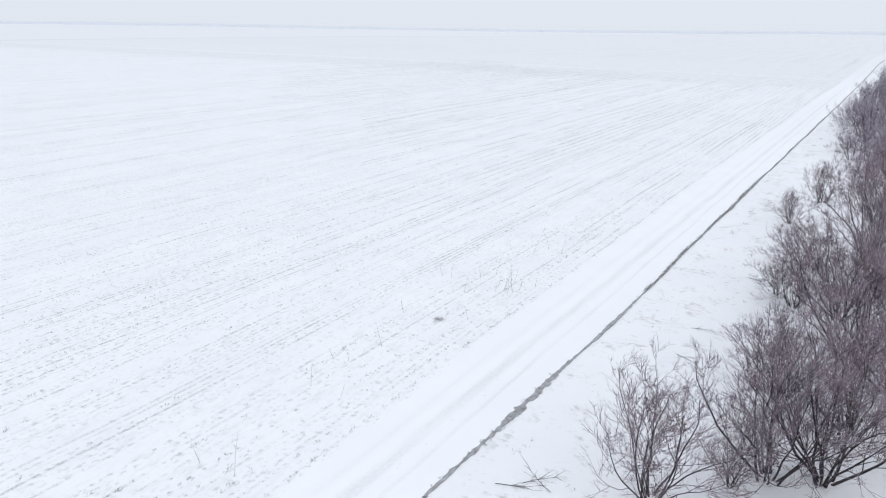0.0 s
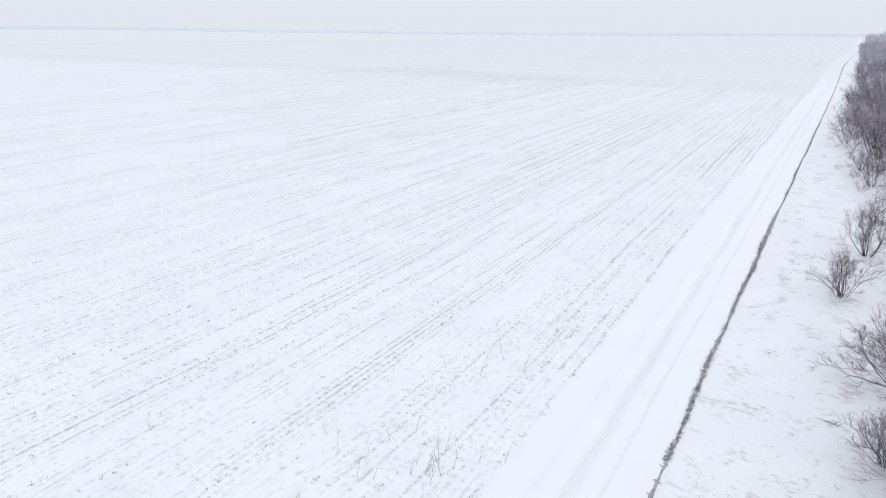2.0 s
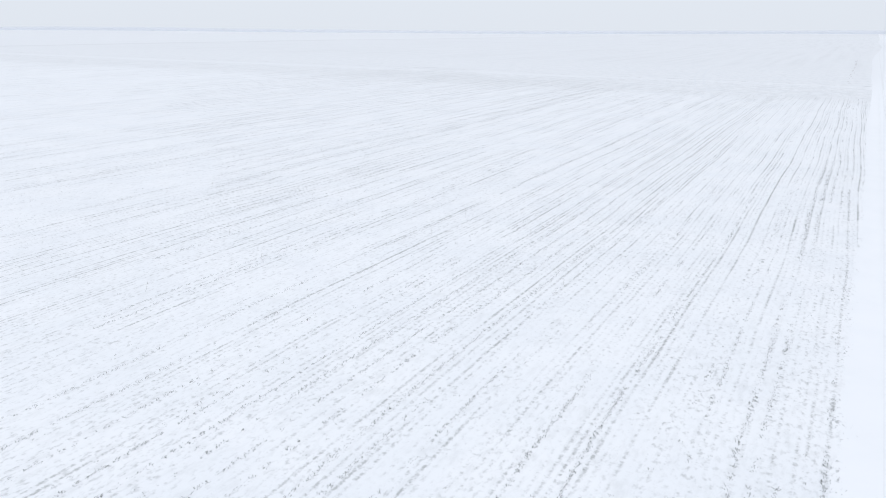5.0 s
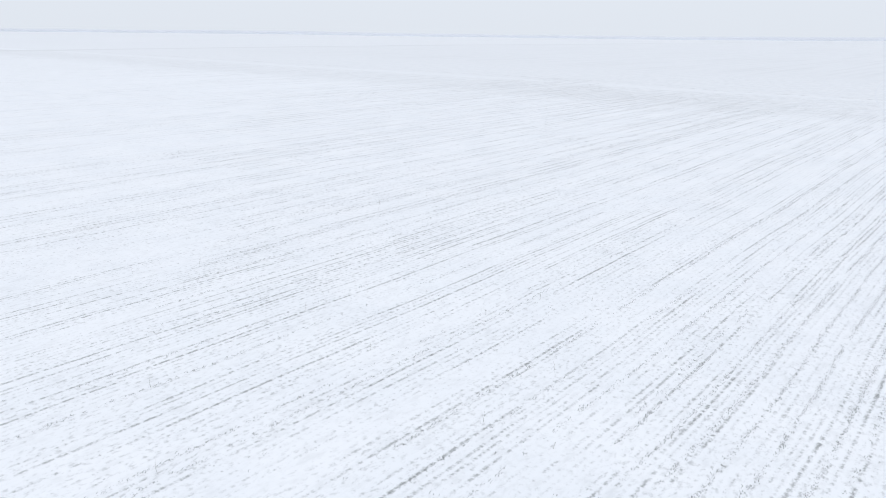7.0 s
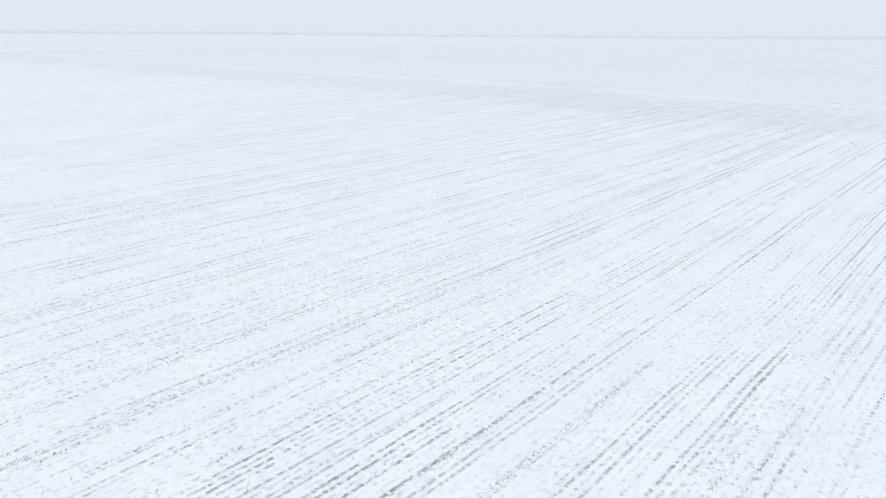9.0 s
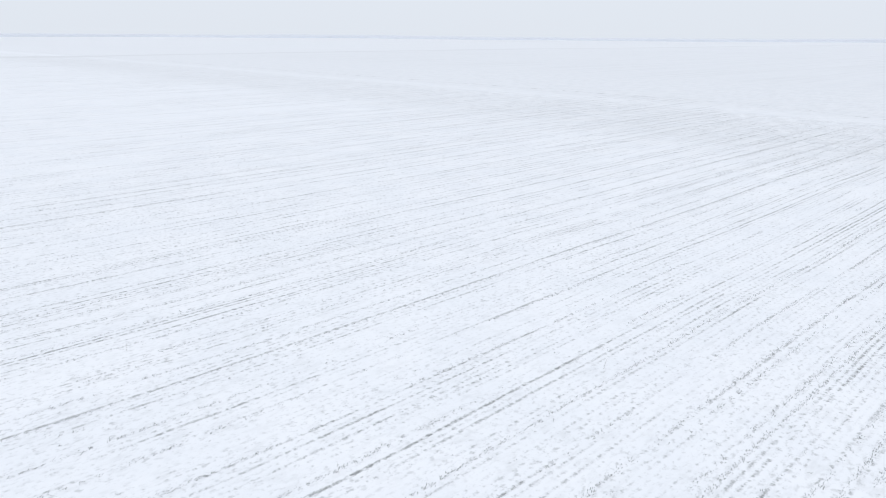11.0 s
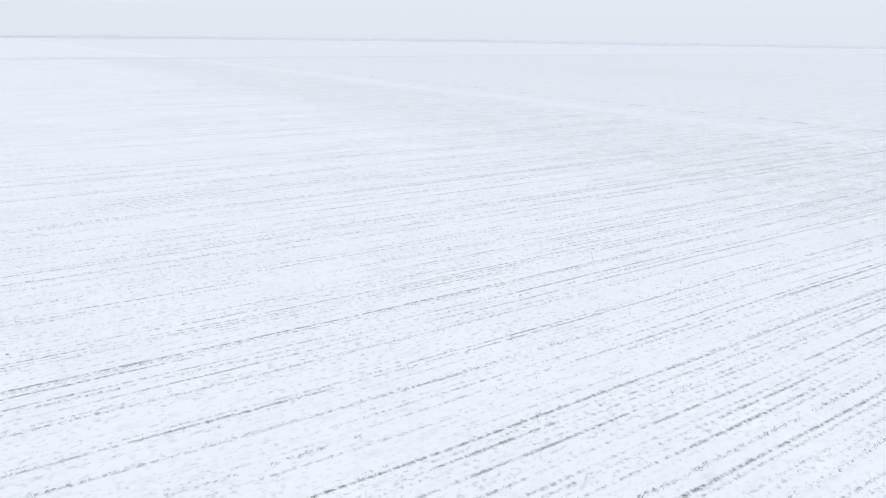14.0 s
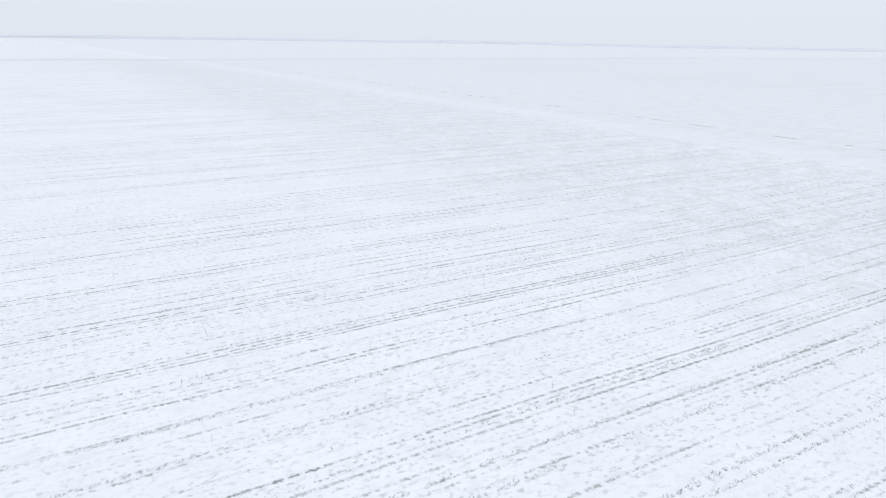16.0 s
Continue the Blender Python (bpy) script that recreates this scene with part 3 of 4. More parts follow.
near_kinds = [make_shrub(11 + n, h, s, sp, c, t, w, LABEL_A if n < 2 else LABEL_B, M_TWIG)
              for n, (h, s, sp, c, t, w) in enumerate(((3.6, 14, 0.72, (9, 7, 3), 0.025, 0.0040), (3.3, 12, 0.70, (9, 7, 3), 0.024, 0.0040),
                                                       (4.3, 12, 0.74, (10, 7, 4), 0.040, 0.0052), (4.0, 12, 0.78, (10, 7, 4), 0.038, 0.0052)))]
NEAR_HEIGHT = (3.6, 3.3, 4.3, 4.0)
mid_kinds = [make_shrub(31 + n, h, s, sp, (8, 6, 2), t, 0.0112, LABEL_B, M_TWIG_CORE, False)
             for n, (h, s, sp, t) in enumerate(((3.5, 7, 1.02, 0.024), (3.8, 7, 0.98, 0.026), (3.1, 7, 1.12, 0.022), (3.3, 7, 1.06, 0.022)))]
edge_kinds = [make_shrub(61 + n, h, s, sp, (8, 6, 3), t, 0.0090, LABEL_A if n < 2 else LABEL_B, M_TWIG, False)
              for n, (h, s, sp, t) in enumerate(((3.6, 10, 0.78, 0.030), (3.3, 9, 0.74, 0.028), (4.3, 11, 0.78, 0.042), (4.0, 11, 0.82, 0.040)))]
rimed_kinds = [make_shrub(66 + n, h, 7, sp, (7, 5, 2), 0.018, 0.0085, LABEL_D, M_TIP_RIME_HAZE, False) for n, (h, sp) in enumerate(((3.6, 0.82), (3.3, 0.90)))]
low_kind = make_shrub(51, 1.5, 6, 0.8, (6, 4, 2), 0.012, 0.0036, LABEL_C, M_TWIG)


def plant(kind, x, y, scale, spin, lean=0):
    m = pose(x, y, float(ground_height(np.array([x]), np.array([y]))[0]) - 0.02, 0, -lean, spin)
    ob = copy_thing(kind, m)
    ob.scale = (scale, scale, scale * 0.97)
    return ob


rng = random.Random(5)
# bushes along the open edge of the belt, each where it stands
EDGE = [(0, -3.2, 14.6, 3.5), (2, -0.85, 17.0, 3.8), (3, 0.35, 17.6, 4.3), (1, -1.65, 16.2, 2.0), (2, 0.75, 20.5, 3.7), (3, -1.05, 22.0, 2.9),
        (0, -1.73, 29.9, 2.6), (1, -2.55, 30.9, 1.5), (3, -0.15, 29.4, 3.9), (2, 0.5, 25.5, 4.3), (3, 1.9, 23.3, 4.4), (2, 1.3, 33.0, 4.5), (3, 2.3, 28.6, 4.6),
        (0, -3.6, 43.8, 2.1), (0, -2.5, 51.0, 2.85), (2, 0.5, 39.5, 4.3), (3, 0.7, 46.0, 4.2), (2, 1.2, 54.0, 4.2), (1, -0.5, 61.2, 2.3), (0, -1.8, 70.0, 2.7), (3, -0.1, 66.0, 3.4),
        (2, 1.4, 60.0, 4.3), (2, -1.2, 76.0, 3.4), (3, 0.8, 71.5, 4.2), (0, -3.0, 87.9, 3.7), (3, -1.0, 89.0, 5.0), (2, -1.2, 82.5, 4.3), (3, 1.2, 78.5, 4.7),
        (1, -2.4, 76.6, 2.2), (1, -3.6, 91.2, 2.8), (1, -3.7, 103.0, 2.3), (0, -3.5, 114.5, 2.6), (3, -2.6, 96.0, 3.4), (3, -2.8, 108.5, 3.2)]
for kind, x, y, tall in EDGE:
    plant((near_kinds if y < 58 else rimed_kinds if y > 84 and kind < 2 else edge_kinds)[kind], x, y, tall / (0.97 * NEAR_HEIGHT[kind]), rng.uniform(0, 360))
for x, y, s in ((-4.0, 75.7, 0.4), (-5.3, 12.0, 0.45), (-1.6, 62.9, 0.8), (-2.6, 66.8, 0.7), (-2.9, 72.6, 0.6), (0.2, 14.3, 0.7), (-2.2, 33.2, 0.6)):
    plant(low_kind, x, y, s, rng.uniform(0, 360))
plant(near_kinds[0], -1.5, 35.6, 0.85, 8, 30)   # leans out over the verge
# the body of the belt
def belt_edge(y):
    """Where the crowns end on the track's side."""
    return float(np.interp(y, (8, 56, 64, 90, 97, 138, 167, 279, 438, 640, 860), (2.0, 2.2, 1.0, -0.8, -3.7, -4.1, -4.0, -2.8, -0.3, 4.5, 10.0)))


def vigour(x, y):
    """Bushes grow in taller and lower patches."""
    return 1.0 + 0.26 * float(value_noise(np.array(x * 0.16), np.array(y * 0.08), 91)) + 0.46 * float(value_noise(np.array(x * 0.34), np.array(y * 0.21), 92))


def skirt(x, y):
    """The belt is lower towards its edge."""
    return float(np.interp(x - belt_edge(y), (0.8, 5.5), (0.66, 1.0)))


y = 8.0
while y < 135:
    x = belt_edge(y) + (rng.uniform(1.3, 2.1) if y > 100 else rng.uniform(2.0, 3.0))
    while x < min(26.0, max(7.5, 0.17 * y + 4)):
        plant(mid_kinds[rng.randrange(4)], x, y + rng.uniform(-1.1, 1.1), rng.uniform(0.84, 1.16) * vigour(x, y) * skirt(x, y), rng.uniform(0, 360))
        x += rng.uniform(2.1, 3.2)
    y += 2.7
y = 58.0
while y < 84:   # low growth at the belt's foot
    x = belt_edge(y) + rng.uniform(-0.3, 1.0)
    plant(mid_kinds[rng.randrange(4)], x, y, rng.uniform(0.30, 0.55), rng.uniform(0, 360))
    y += rng.uniform(1.6, 3.4)
for kind in near_kinds + edge_kinds + rimed_kinds + mid_kinds + [low_kind]:
    for o in (kind, *kind.children_recursive):
        bpy.data.objects.remove(o)

# the belt further off, too dense to tell one bush from the next; tall trees close it at the far end
def scrub_protos(seed, height, stems, counts, twig):
    out = []
    for n in range(3):
        stem_list, twigs, tips = shrub_meshes(seed + n, height, stems, 0.8, counts, 0.03, twig, False)
        co, fc, tone = [], [], []
        for sv, sf in stem_list + [twigs, tips]:
            fc.extend(tuple(i + len(co) for i in f) for f in sf)
            co.extend(list(p) for p in sv)
            tone.extend([int(sv is tips[0])] * len(sf))
        out.append((np.array(co), fc, tone))
    return out


def scrub(y0, y1, protos, gap, size, material, tip_material, label):
    """A stretch of the belt filled with bushes; size: least and most scale at its start and at its end."""
    v, f, tones, y = [], [], [], y0
    while y < y1:
        x, t = belt_edge(y) + 1.6 * gap * rng.uniform(0.5, 0.8), (y - y0) / (y1 - y0)
        end = float(np.interp(y, (120, 440, 700, 900), (26.5, 28.5, 36.0, 40.0)))
        while x < end:
            co, fc, tone = protos[rng.randrange(3)]
            a, s = rng.uniform(0, 6.283), rng.uniform(0.8, 1.15) * vigour(x, y) * skirt(x, y) * (size[0] + (size[1] - size[0]) * t)
            c, n = math.cos(a) * s, math.sin(a) * s
            at = len(v)
            v.extend(np.stack([co[:, 0] * c - co[:, 1] * n + x, co[:, 0] * n + co[:, 1] * c + y + rng.uniform(-0.4, 0.4) * gap, co[:, 2] * s], -1).tolist())
            f.extend(tuple(i + at for i in q) for q in fc)
            tones.extend(tone)
            x += gap * rng.uniform(0.8, 1.25)
        y += gap
    me = mesh_from("distant_scrub", v, f, material)
    me.materials.append(tip_material)
    me.polygons.foreach_set("material_index", tones)
    tagged(new("distant_scrub", me), label, "scrub", kind="stuff")


# colours pale from stretch to stretch, standing in for haze
scrub(136, 270, scrub_protos(71, 3.5, 5, (4, 3, 1), 0.022), 2.8, (0.98, 1.0), M_TWIG_CORE, M_TIP_RIME_HAZE, "purplish-grey frosted scrub of the shelter belt, tips paled for haze")
scrub(270, 560, scrub_protos(81, 3.6, 5, (4, 3, 1), 0.040), 3.8, (1.0, 1.38), M_TWIG_HAZE, M_TIP_HAZE, "grey scrub of the shelter belt fading away in painted haze")
scrub(560, 860, scrub_protos(91, 5.6, 5, (5, 4, 1), 0.075), 6.2, (1.0, 1.5), M_TWIG_FAR_HAZE, M_TIP_HAZE, "tall trees closing the shelter belt, paled by painted haze")


# ---------------------------------------------------------------- far woods on the horizon
def far_woods(name, points, height, depth, seed):
    """A long wood far off: crowns run together under an uneven, rounded top."""
    v, f = [], []
    for (x0, y0), (x1, y1) in zip(points, points[1:]):
        long = math.hypot(x1 - x0, y1 - y0)
        n = int(long / 7)
        nx, ny = -(y1 - y0) / long, (x1 - x0) / long
        for i in range(n + 1):
            t = i / n
            x, y = x0 + (x1 - x0) * t, y0 + (y1 - y0) * t
            h = height * (0.9 + 0.22 * noise.noise((x * 0.004, y * 0.004, seed)) + 0.14 * noise.noise((x * 0.03, y * 0.03, seed)) + 0.08 * noise.noise((x * 0.11, y * 0.11, seed)))
            low = float(dip(np.array(x), np.array(y)))
            for off, z in ((1.0, -1.0), (0.95, 0.55), (0.45, 0.93), (-0.2, 1.0), (-0.9, 0.6), (-1.0, -1.0)):
                w = off * depth * (1 + 0.2 * noise.noise((x * 0.05, y * 0.05, off)))
                v.append((x + nx * w, y + ny * w, (h * z if z > 0 else z) - low))
            if i:
                a = len(v) - 12
                f.extend((a + k, a + k + 1, a + k + 7, a + k + 6) for k in range(5))
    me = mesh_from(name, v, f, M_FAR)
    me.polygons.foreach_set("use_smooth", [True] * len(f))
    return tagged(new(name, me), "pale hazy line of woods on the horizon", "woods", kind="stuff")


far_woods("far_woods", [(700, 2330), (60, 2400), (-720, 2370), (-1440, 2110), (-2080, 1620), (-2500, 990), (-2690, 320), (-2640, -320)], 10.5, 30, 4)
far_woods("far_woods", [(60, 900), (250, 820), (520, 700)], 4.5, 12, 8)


# ---------------------------------------------------------------- crop plants, grass, weeds
def blades(spots, size, spread, count, lean, seed, width=0.006, heading=None, fan=0.9):
    """Small bent blades in tufts: each two triangles on a fold."""
    r = np.random.default_rng(seed)
    n = len(spots) * count
    c = np.repeat(spots, count, axis=0) + np.c_[r.normal(0, spread, (n, 2)), np.zeros(n)]
    a = r.uniform(0, 2 * np.pi, n) if heading is None else r.normal(heading, fan, n)
    L = size * r.uniform(0.5, 1.3, n)
    tilt = r.uniform(lean[0], lean[1], n)
    d = np.c_[np.cos(a) * np.sin(tilt), np.sin(a) * np.sin(tilt), np.cos(tilt)]
    side = np.c_[-np.sin(a), np.cos(a), np.zeros(n)] * (width * r.uniform(0.7, 1.4, n))[:, None]
    mid = c + d * (L * 0.55)[:, None]
    tip = mid + (d * [1, 1, 0.3] + [0.12, -0.1, -0.05]) * (L * 0.5)[:, None]
    low = c - [0, 0, 0.02]
    v = np.stack([low - side, low + side, mid + side * 0.8, mid - side * 0.8, tip], 1).reshape(-1, 3)
    b = np.arange(n)[:, None] * 5
    quads = b + [[0, 1, 2, 3]]
    tris = b + [[3, 2, 4]]
    return v.tolist(), [tuple(q) for q in quads.tolist()] + [tuple(t) for t in tris.tolist()]


def on_ground(x, y):
    return np.c_[x, y, ground_height(x, y)]


r = np.random.default_rng(17)


def row_strength(cell):
    return np.mod(cell * 0.618034 + np.sin(cell * 1.7) * 0.17 + 1000.0, 1.0)


def crop_spots(x0, x1, y0, y1, per_metre):
    """Plants along the drill rows, in broken runs."""
    out = []
    for cell in np.arange(math.floor(x0 / PITCH), math.floor(x1 / PITCH)):
        n = int((y1 - y0) * per_metre * (0.25 + 1.6 * row_strength(cell) ** 2))
        yy = r.uniform(y0, y1, n)
        xx = (cell + 0.5) * PITCH + swing(yy) + r.normal(0, 0.03, n)
        keep = value_noise(xx * 2.0, yy * 0.35, 41) + 0.7 * value_noise(xx * 0.5, yy * 0.05, 42) + r.normal(0, 0.3, n) > 0.0
        out.append(np.c_[xx[keep], yy[keep]])
    p = np.concatenate(out)
    return on_ground(p[:, 0], p[:, 1])


# rows where the plants stand clear of the snow for long stretches: place and how boldly
BOLD = {-11.1: 0.9, -11.55: 0.4, -12.13: 0.5, -12.67: 0.4, -13.15: 0.8, -14.25: 0.9, -14.65: 0.5, -16.77: 0.8, -18.07: 0.6, -19.34: 0.5, -20.63: 0.6, -21.8: 0.6, -22.47: 1.2,
        -23.65: 0.9, -24.5: 1.1, -25.4: 1, -26.22: 1.1, -27.2: 0.5, -27.57: 0.4, -28.88: 0.8, -30.4: 0.5, -31.8: 0.7, -35.34: 0.6, -36.02: 0.4, -40.2: 0.5, -41.95: 0.5,
        -44.1: 0.5, -46.4: 0.6, -48.45: 0.6, -49.95: 0.8, -50.43: 1.5, -50.95: 0.9, -52.78: 1.5, -53.16: 0.5, -54.42: 0.4, -54.8: 0.9, -56.17: 0.4, -57.72: 1.1,
        -59.83: 0.4, -61.93: 0.5, -63.75: 0.4, -65.2: 0.5, -66.37: 0.4, -67.22: 1.2, -68.2: 0.5, -69.3: 0.5, -69.95: 0.8, -71.18: 1, -72.72: 1, -74.23: 1.1, -75.53: 0.9, -76.41: 0.7,
        -77.37: 0.9, -79.34: 0.9, -80.53: 1, -81.92: 0.7, -83.7: 0.6, -86.48: 0.5, -87.6: 0.6, -89.2: 0.5, -90.78: 0.6, -91.93: 0.9, -93.83: 0.8, -95.05: 0.9, -96.43: 0.7, -98.1: 1,
        -99.4: 0.5, -102.1: 0.7, -103.52: 0.9, -103.96: 1.1, -106.08: 0.9, -107.07: 1, -108.49: 1, -110.82: 0.9, -112.45: 1, -114.95: 0.8, -116.28: 0.6, -116.77: 0.6,
        -119.31: 0.9, -120.93: 0.5}


def stretch_middle(x):
    return float(np.interp(-x, (11, 16, 21, 30, 50, 58, 70, 80, 90, 104, 113, 121), (38, 40, 60, 72, 98, 105, 113, 112, 123, 140, 146, 140)))


def bold_spots():
    """Tufts one after another down the bold rows."""
    out = []
    for x, power in BOLD.items():
        power *= 0.7 if x > -20 else 0.88 if x > -30 else 1.0
        middle = stretch_middle(x)
        yy = np.arange(5, 160, 0.13) if x > -34 else np.arange(middle - 36, middle + 58, 0.13)
        yy = yy + r.normal(0, 0.05, len(yy))
        if x > -34:
            yy = yy[r.random(len(yy)) < (0.42 + 0.58 * smooth(yy, 16, 40)) * (1 - 0.7 * smooth(yy, 85, 150))]
        keep = 0.8 * value_noise(0 * yy + x, yy * 0.22, 44) + 0.5 * value_noise(0 * yy + x, yy * 1.1, 45) + r.normal(0, 0.3, len(yy)) > 0.55 - 1.1 * power
        yy = yy[keep]
        out.append(np.c_[x - swing(middle) + swing(yy) + 0.04 * value_noise(yy * 0.3, 0 * yy + x, 46) + r.normal(0, 0.022, len(yy)), yy])
    p = np.concatenate(out)
    return on_ground(p[:, 0], p[:, 1])


spots = np.concatenate([crop_spots(-34, FIELD_EDGE, 4, 120, 0.30), crop_spots(-64, -34, 45, 160, 0.32), crop_spots(-130, -64, 84, 178, 0.34)])
v, f = blades(spots, 0.09, 0.040, 3, (1.1, 1.5), 3, 0.0074, 1.9, 0.5)
bv, bf = blades(bold_spots(), 0.10, 0.036, 6, (1.1, 1.5), 7, 0.0071, 1.9, 0.5)
f += [tuple(i + len(v) for i in q) for q in bf]
v += bv
tagged(new("winter_wheat", mesh_from("winter_wheat", v, f, M_CROP)), "short grey-green crop blades poking through snow in rows", "crop", kind="stuff")

# the bare lip along the track: a narrow strip of earth with dead grass leaning over it
def lip_half(y):
    """Half its width; it swells and thins."""
    wide = np.interp(y, (-8, 9, 12, 15, 17.5, 20.5, 25, 32, 40, 44, 48, 55, 61, 80, 150, 330), (0.04, 0.05, 0.06, 0.10, 0.112, 0.085, 0.068, 0.066, 0.076, 0.09, 0.115, 0.095, 0.075, 0.072, 0.085, 0.15))
    return wide * (0.85 + 0.3 * value_noise(y * 0.9, 0 * y, 51) + 0.25 * value_noise(y * 0.25, 0 * y, 52))


def lip_strip(y0, y1, step, material, label):
    ly = np.arange(y0, y1, step)
    half = np.clip(0.80 * lip_half(ly), 0.004, 0.3) * (1 - 0.5 * smooth(value_noise(ly * 2.6, 0 * ly, 57) + 0.5 * value_noise(ly * 6.1, 0 * ly, 58), 0.05, 0.5) * (1 - smooth(ly, 26, 36)))
    c = lip(ly)
    ragged = [c + side * half * (0.82 + 0.45 * value_noise(ly * 7.3, 0 * ly, 53 + side) + 0.30 * value_noise(ly * 2.1, 0 * ly, 56 + side)) for side in (-1, 1)]
    strip = np.stack([ragged[0] - 0.01, ragged[0], ragged[1], ragged[1] + 0.01], 1)
    sz = np.maximum(ground_height(strip, ly[:, None] + 0 * strip), 0.028) + np.array([-0.03, 0.012, 0.014, -0.03])[None, :]
    sv = np.stack([strip, np.repeat(ly[:, None], 4, 1), sz], -1).reshape(-1, 3).tolist()
    sf = [(i * 4 + k, i * 4 + k + 1, i * 4 + k + 5, i * 4 + k + 4) for i in range(len(ly) - 1) for k in range(3)]
    tagged(new("trim", mesh_from("track_lip", sv, sf, material)), label, "verge", kind="structure")


lip_strip(-6, 29, 0.06, M_EARTH_FROST, "narrow strip of frosted grey earth along the track")
lip_strip(29, 90, 0.06, M_EARTH, "narrow strip of bare dark earth along the track")
lip_strip(90, 420, 0.14, M_EARTH, "narrow strip of bare dark earth along the track")
gy_ = np.concatenate([r.uniform(8, 28, 380), r.uniform(28, 110, 7500), r.uniform(110, 300, 3400)])
gy_ = gy_[r.random(len(gy_)) < lip_half(gy_) / 0.15 * (0.75 + 0.5 * value_noise(gy_ * 2.1, 0 * gy_, 55))]
gx_ = lip(gy_) + r.uniform(-0.95, 0.95, len(gy_)) * lip_half(gy_)
for side, seed in ((0.1, 4), (3.2, 14)):
    pick = r.random(len(gy_)) < 0.5
    v, f = blades(np.c_[gx_, gy_, np.maximum(ground_height(gx_, gy_), 0.03) + 0.012][pick], 0.085, 0.012, 4, (1.1, 1.5), seed, 0.0075, side, 0.35)
    tagged(new("dead_grass", mesh_from("dead_grass", v, f, M_DEAD)), "dark dead grass leaning along the lip of the track", "grass", kind="stuff")
# thin grass on the verge and along the field's edge
n = 2600
gy_ = r.uniform(8, 110, n)
gx_ = r.uniform(DITCH + 0.4, -2.2, n)
keep = value_noise(gx_ * 1.2, gy_ * 0.6, 61) + r.normal(0, 0.25, n) > 0.45
gx_, gy_ = gx_[keep], gy_[keep]
cy = r.uniform(36, 126, 62)   # tufts in an old rut that runs beside the lip
cx = lip(cy) + 1.55 + r.normal(0, 0.10, 62)
ey = r.uniform(196, 330, 60)   # and along the far part of the track
ex = -13.0 + 0.005 * (ey - 224) + r.normal(0, 0.12, 60)
gx_ = np.concatenate([gx_, np.repeat(cx, 9) + r.normal(0, 0.10, 62 * 9), np.repeat(ex, 9) + r.normal(0, 0.15, 60 * 9)])
gy_ = np.concatenate([gy_, np.repeat(cy, 9) + r.normal(0, 0.22, 62 * 9), np.repeat(ey, 9) + r.normal(0, 0.8, 60 * 9)])
v, f = blades(on_ground(gx_, gy_), 0.12, 0.06, 5, (1.2, 1.5), 5, 0.006)
tagged(new("verge_grass", mesh_from("verge_grass", v, f, M_RUST)), "rusty matted grass tips showing through verge snow", "grass", kind="stuff")


def make_stalk(seed, height):
    """A dry weed stalk with a few side shoots."""
    rng = random.Random(seed)
    v, f = [], []
    pts, radii = limb(rng, Vector((0, 0, -0.03)), Vector((rng.uniform(-0.25, 0.25), rng.uniform(-0.25, 0.25), 1)).normalized(), height, 0.007, -0.03, 4, 0.12)
    tube(v, f, pts, radii)
    for n in range(rng.randrange(0, 4)):
        p, d = along(pts, rng.uniform(0.4, 0.95))
        bp, br = limb(rng, p, turned(d, rng.uniform(0.3, 0.8), rng.uniform(0, 6.283)), height * rng.uniform(0.12, 0.3), 0.004, 0.02, 2, 0.2)
        tube(v, f, bp, br)
    return mesh_from("weed_stalk", v, f, M_STALK)


stalks = [make_stalk(100 + n, h) for n, h in enumerate((0.45, 0.38, 0.3, 0.55, 0.8, 1.0, 1.2))]


def set_stalk(kind, x, y, spin):
    ob = new("weed_stalk", stalks[kind])
    ob.matrix_world = pose(x, y, float(ground_height(np.array([x]), np.array([y]))[0]), 0, 0, spin)
    tagged(ob, "thin dry weed stalk standing in the snow", "weed", "weed stalks in the field")


STALKS = [(-85.8, 103.6), (-84.3, 101.1), (-107.8, 140.3), (-117.8, 132.8), (-117.8, 153.7), (-113.6, 136.7), (-16.3, 29.0), (-20.2, 22.7), (-14.0, 16.1), (-13.5, 9.5),
          (-103.2, 128.8), (-96.8, 144.7), (-102.9, 118.2), (-96.8, 135.7), (-91.3, 132.2), (-82.7, 121.3), (-72.7, 115.9), (-103.9, 107.3), (-86.8, 118.9), (-50.0, 61.7), (-40.2, 54.2), (-93.4, 123.1), (-116.0, 151.9), (-118.8, 147.0), (-81.1, 104.1), (-67.7, 120.9)]
for n, (x, y) in enumerate(STALKS):
    set_stalk(n % 4, x, y, n * 77.0)
for n in range(16):   # taller weeds at the field's edge
    y = rng.uniform(9, 34)
    set_stalk(3 + n % 4, rng.uniform(-15.2, -12.2) - 0.03 * (y - 20), y, rng.uniform(0, 360))
for x, y, many in ((-12.55, 25.0, 11), (-12.3, 25.6, 3), (-13.9, 24.1, 2), (-15.97, 25.2, 1), (-11.5, 26.2, 2)):   # and in knots
    for n in range(many):
        set_stalk(3 + n % 4, x + rng.gauss(0, 0.22), y + rng.gauss(0, 0.22), rng.uniform(0, 360))
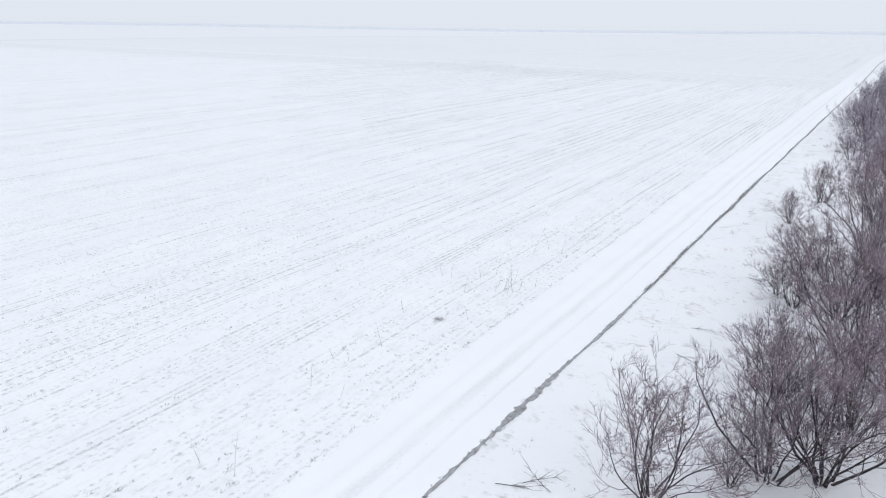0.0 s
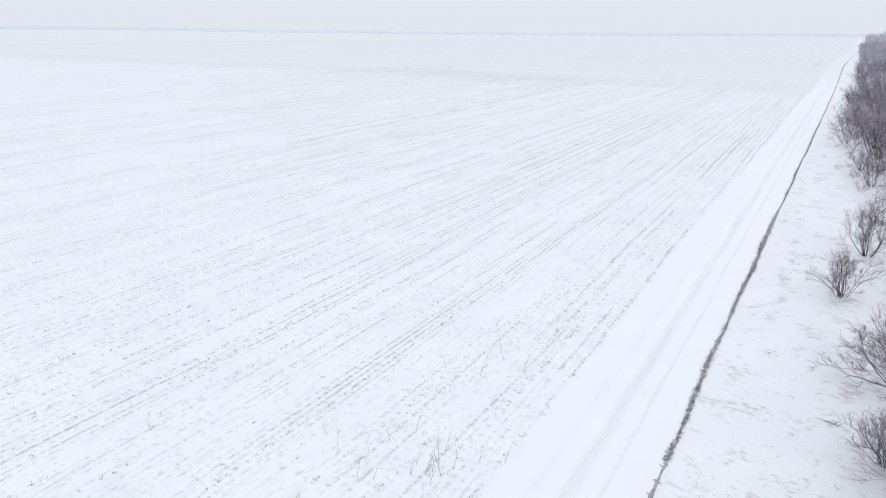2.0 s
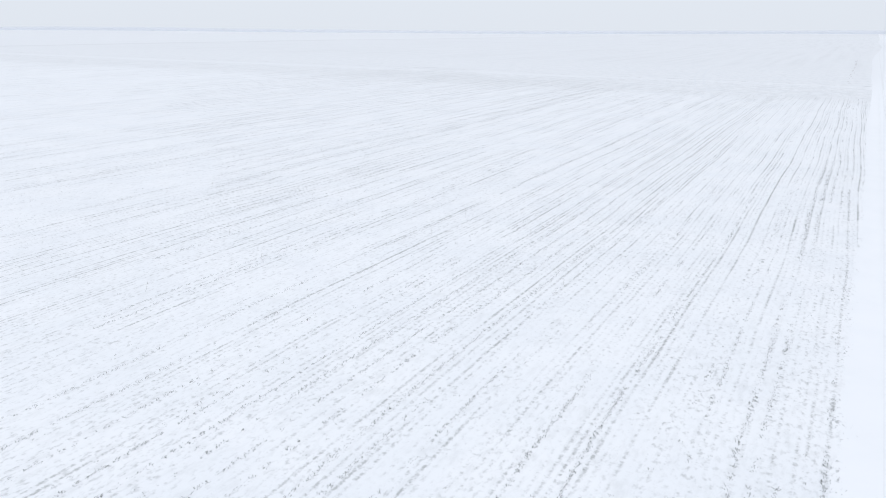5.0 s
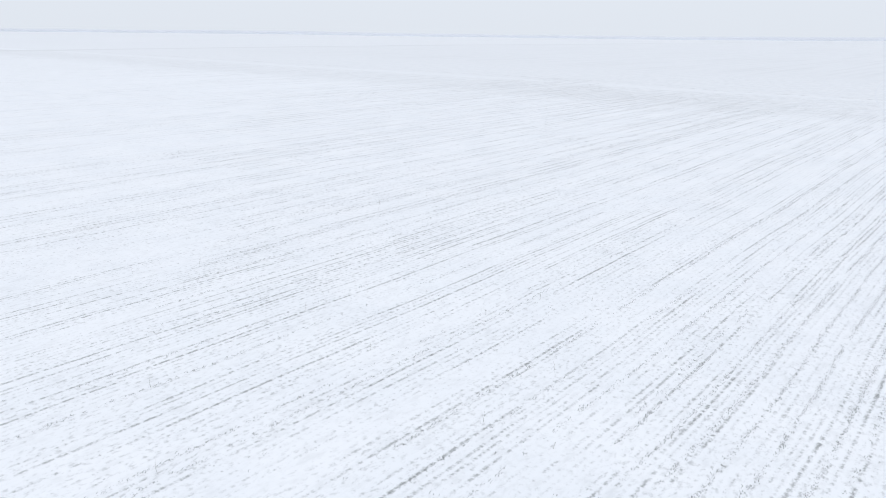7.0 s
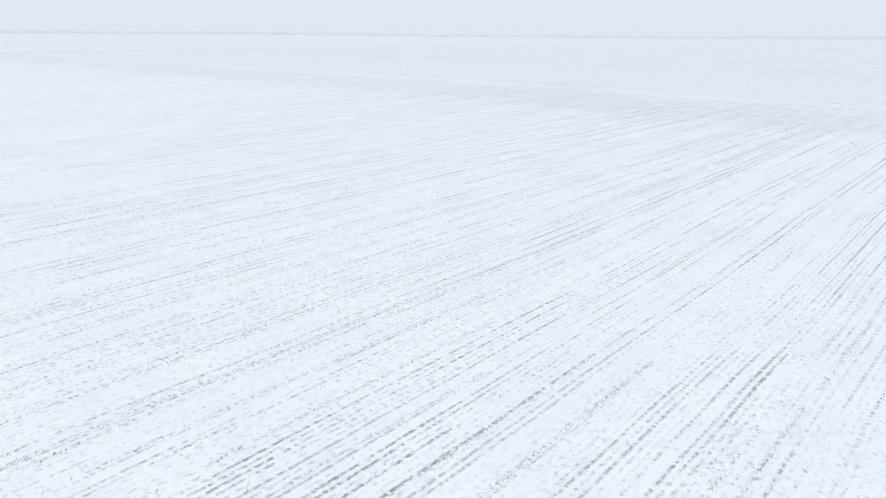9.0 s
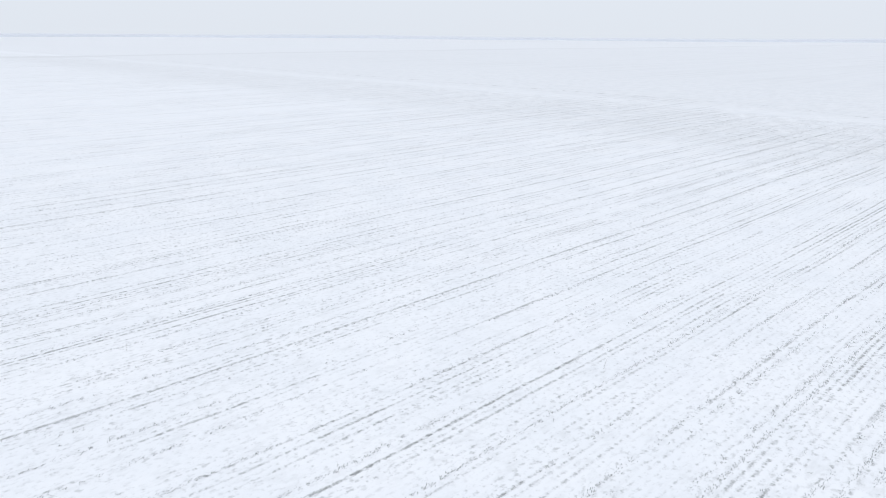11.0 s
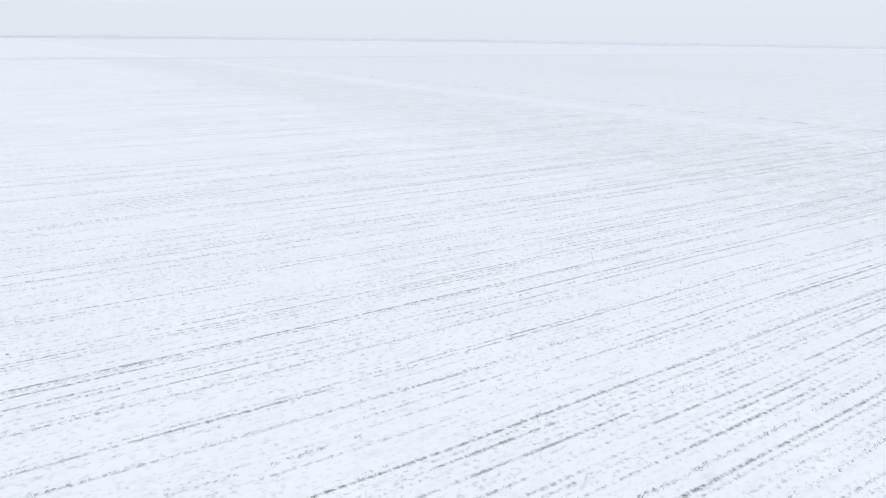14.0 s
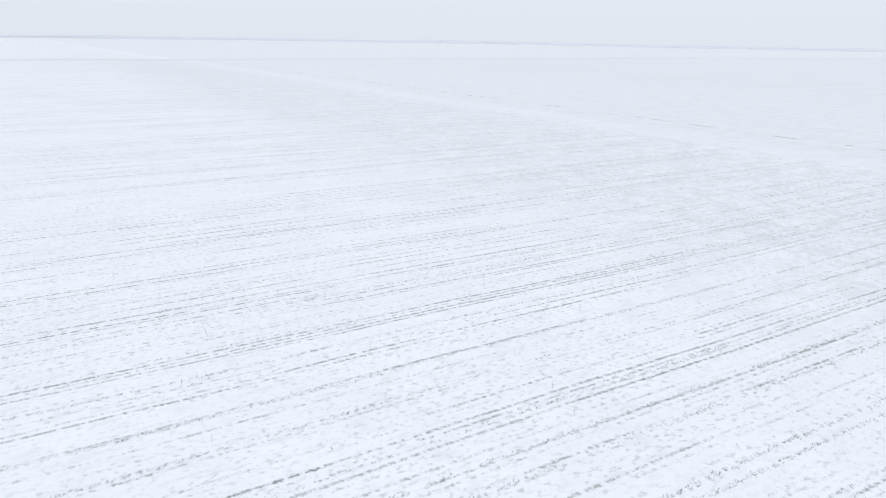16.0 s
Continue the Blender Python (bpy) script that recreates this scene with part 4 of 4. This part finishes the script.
for n in range(70):
    t = rng.random()
    set_stalk(n % 4, -25 - 95 * t + rng.uniform(-14, 14), 55 + 85 * t + rng.uniform(-14, 14), rng.uniform(0, 360))

for x, y, turn in ((-61.86, 85.76, 26), (-84.9, 123.8, 20), (-29.7, 73.2, -53)):
    ob = new("fallen_stalk", stalks[3])
    ob.matrix_world = pose(x, y, float(ground_height(np.array([x]), np.array([y]))[0]) + 0.03, 84, 0, turn)
    tagged(ob, "broken dry stalk lying on the snow", "weed", "weed stalks in the field")

def fallen_branch(x, y, seed, size, turn):
    """A dry forked branch lying on the verge."""
    rng = random.Random(seed)
    v, f = [], []
    pts, radii = limb(rng, Vector((0, 0, 0.02)), Vector((1, 0, 0.05)).normalized(), size, 0.011, 0.0, 4, 0.25)
    tube(v, f, pts, radii, 4)
    for n in range(9):
        p, d = along(pts, rng.uniform(0.15, 1.0))
        bp, br = limb(rng, p, turned(d, rng.uniform(0.3, 0.8), rng.uniform(0, 6.283)), size * rng.uniform(0.2, 0.5), 0.006, 0.0, 2, 0.3)
        tube(v, f, [Vector((q.x, q.y, max(q.z, 0.015))) for q in bp], br)
    ob = new("fallen_branch", mesh_from("fallen_branch", v, f, M_STEM))
    ob.matrix_world = pose(x, y, float(ground_height(np.array([x]), np.array([y]))[0]), 0, 0, turn)
    tagged(ob, "dry forked branch lying on the snowy verge", "branch", "fallen branches")


for n, (x, y, size, turn) in enumerate(((-4.75, 25.3, 0.8, 10), (-3.95, 32.7, 0.5, -20), (-6.55, 12.9, 1.1, 18), (-6.0, 13.3, 1.2, 48), (-5.25, 13.35, 1.0, 165), (-3.6, 26.4, 0.5, 60), (-4.6, 22.6, 0.6, -35))):
    fallen_branch(x, y, 200 + n, size, turn)

# a flattened tussock at the field's edge
a = r.uniform(0, 2 * np.pi, 260)
q = np.abs(r.normal(0, 0.13, 260))
v, f = blades(on_ground(-13.3 + np.cos(a) * q * 1.15, 20.8 + np.sin(a) * q), 0.10, 0.02, 2, (1.0, 1.5), 6, 0.007)
tagged(new("grass_tussock", mesh_from("grass_tussock", v, f, M_TUSSOCK)), "grey flattened tussock of dead grass in snow", "grass")
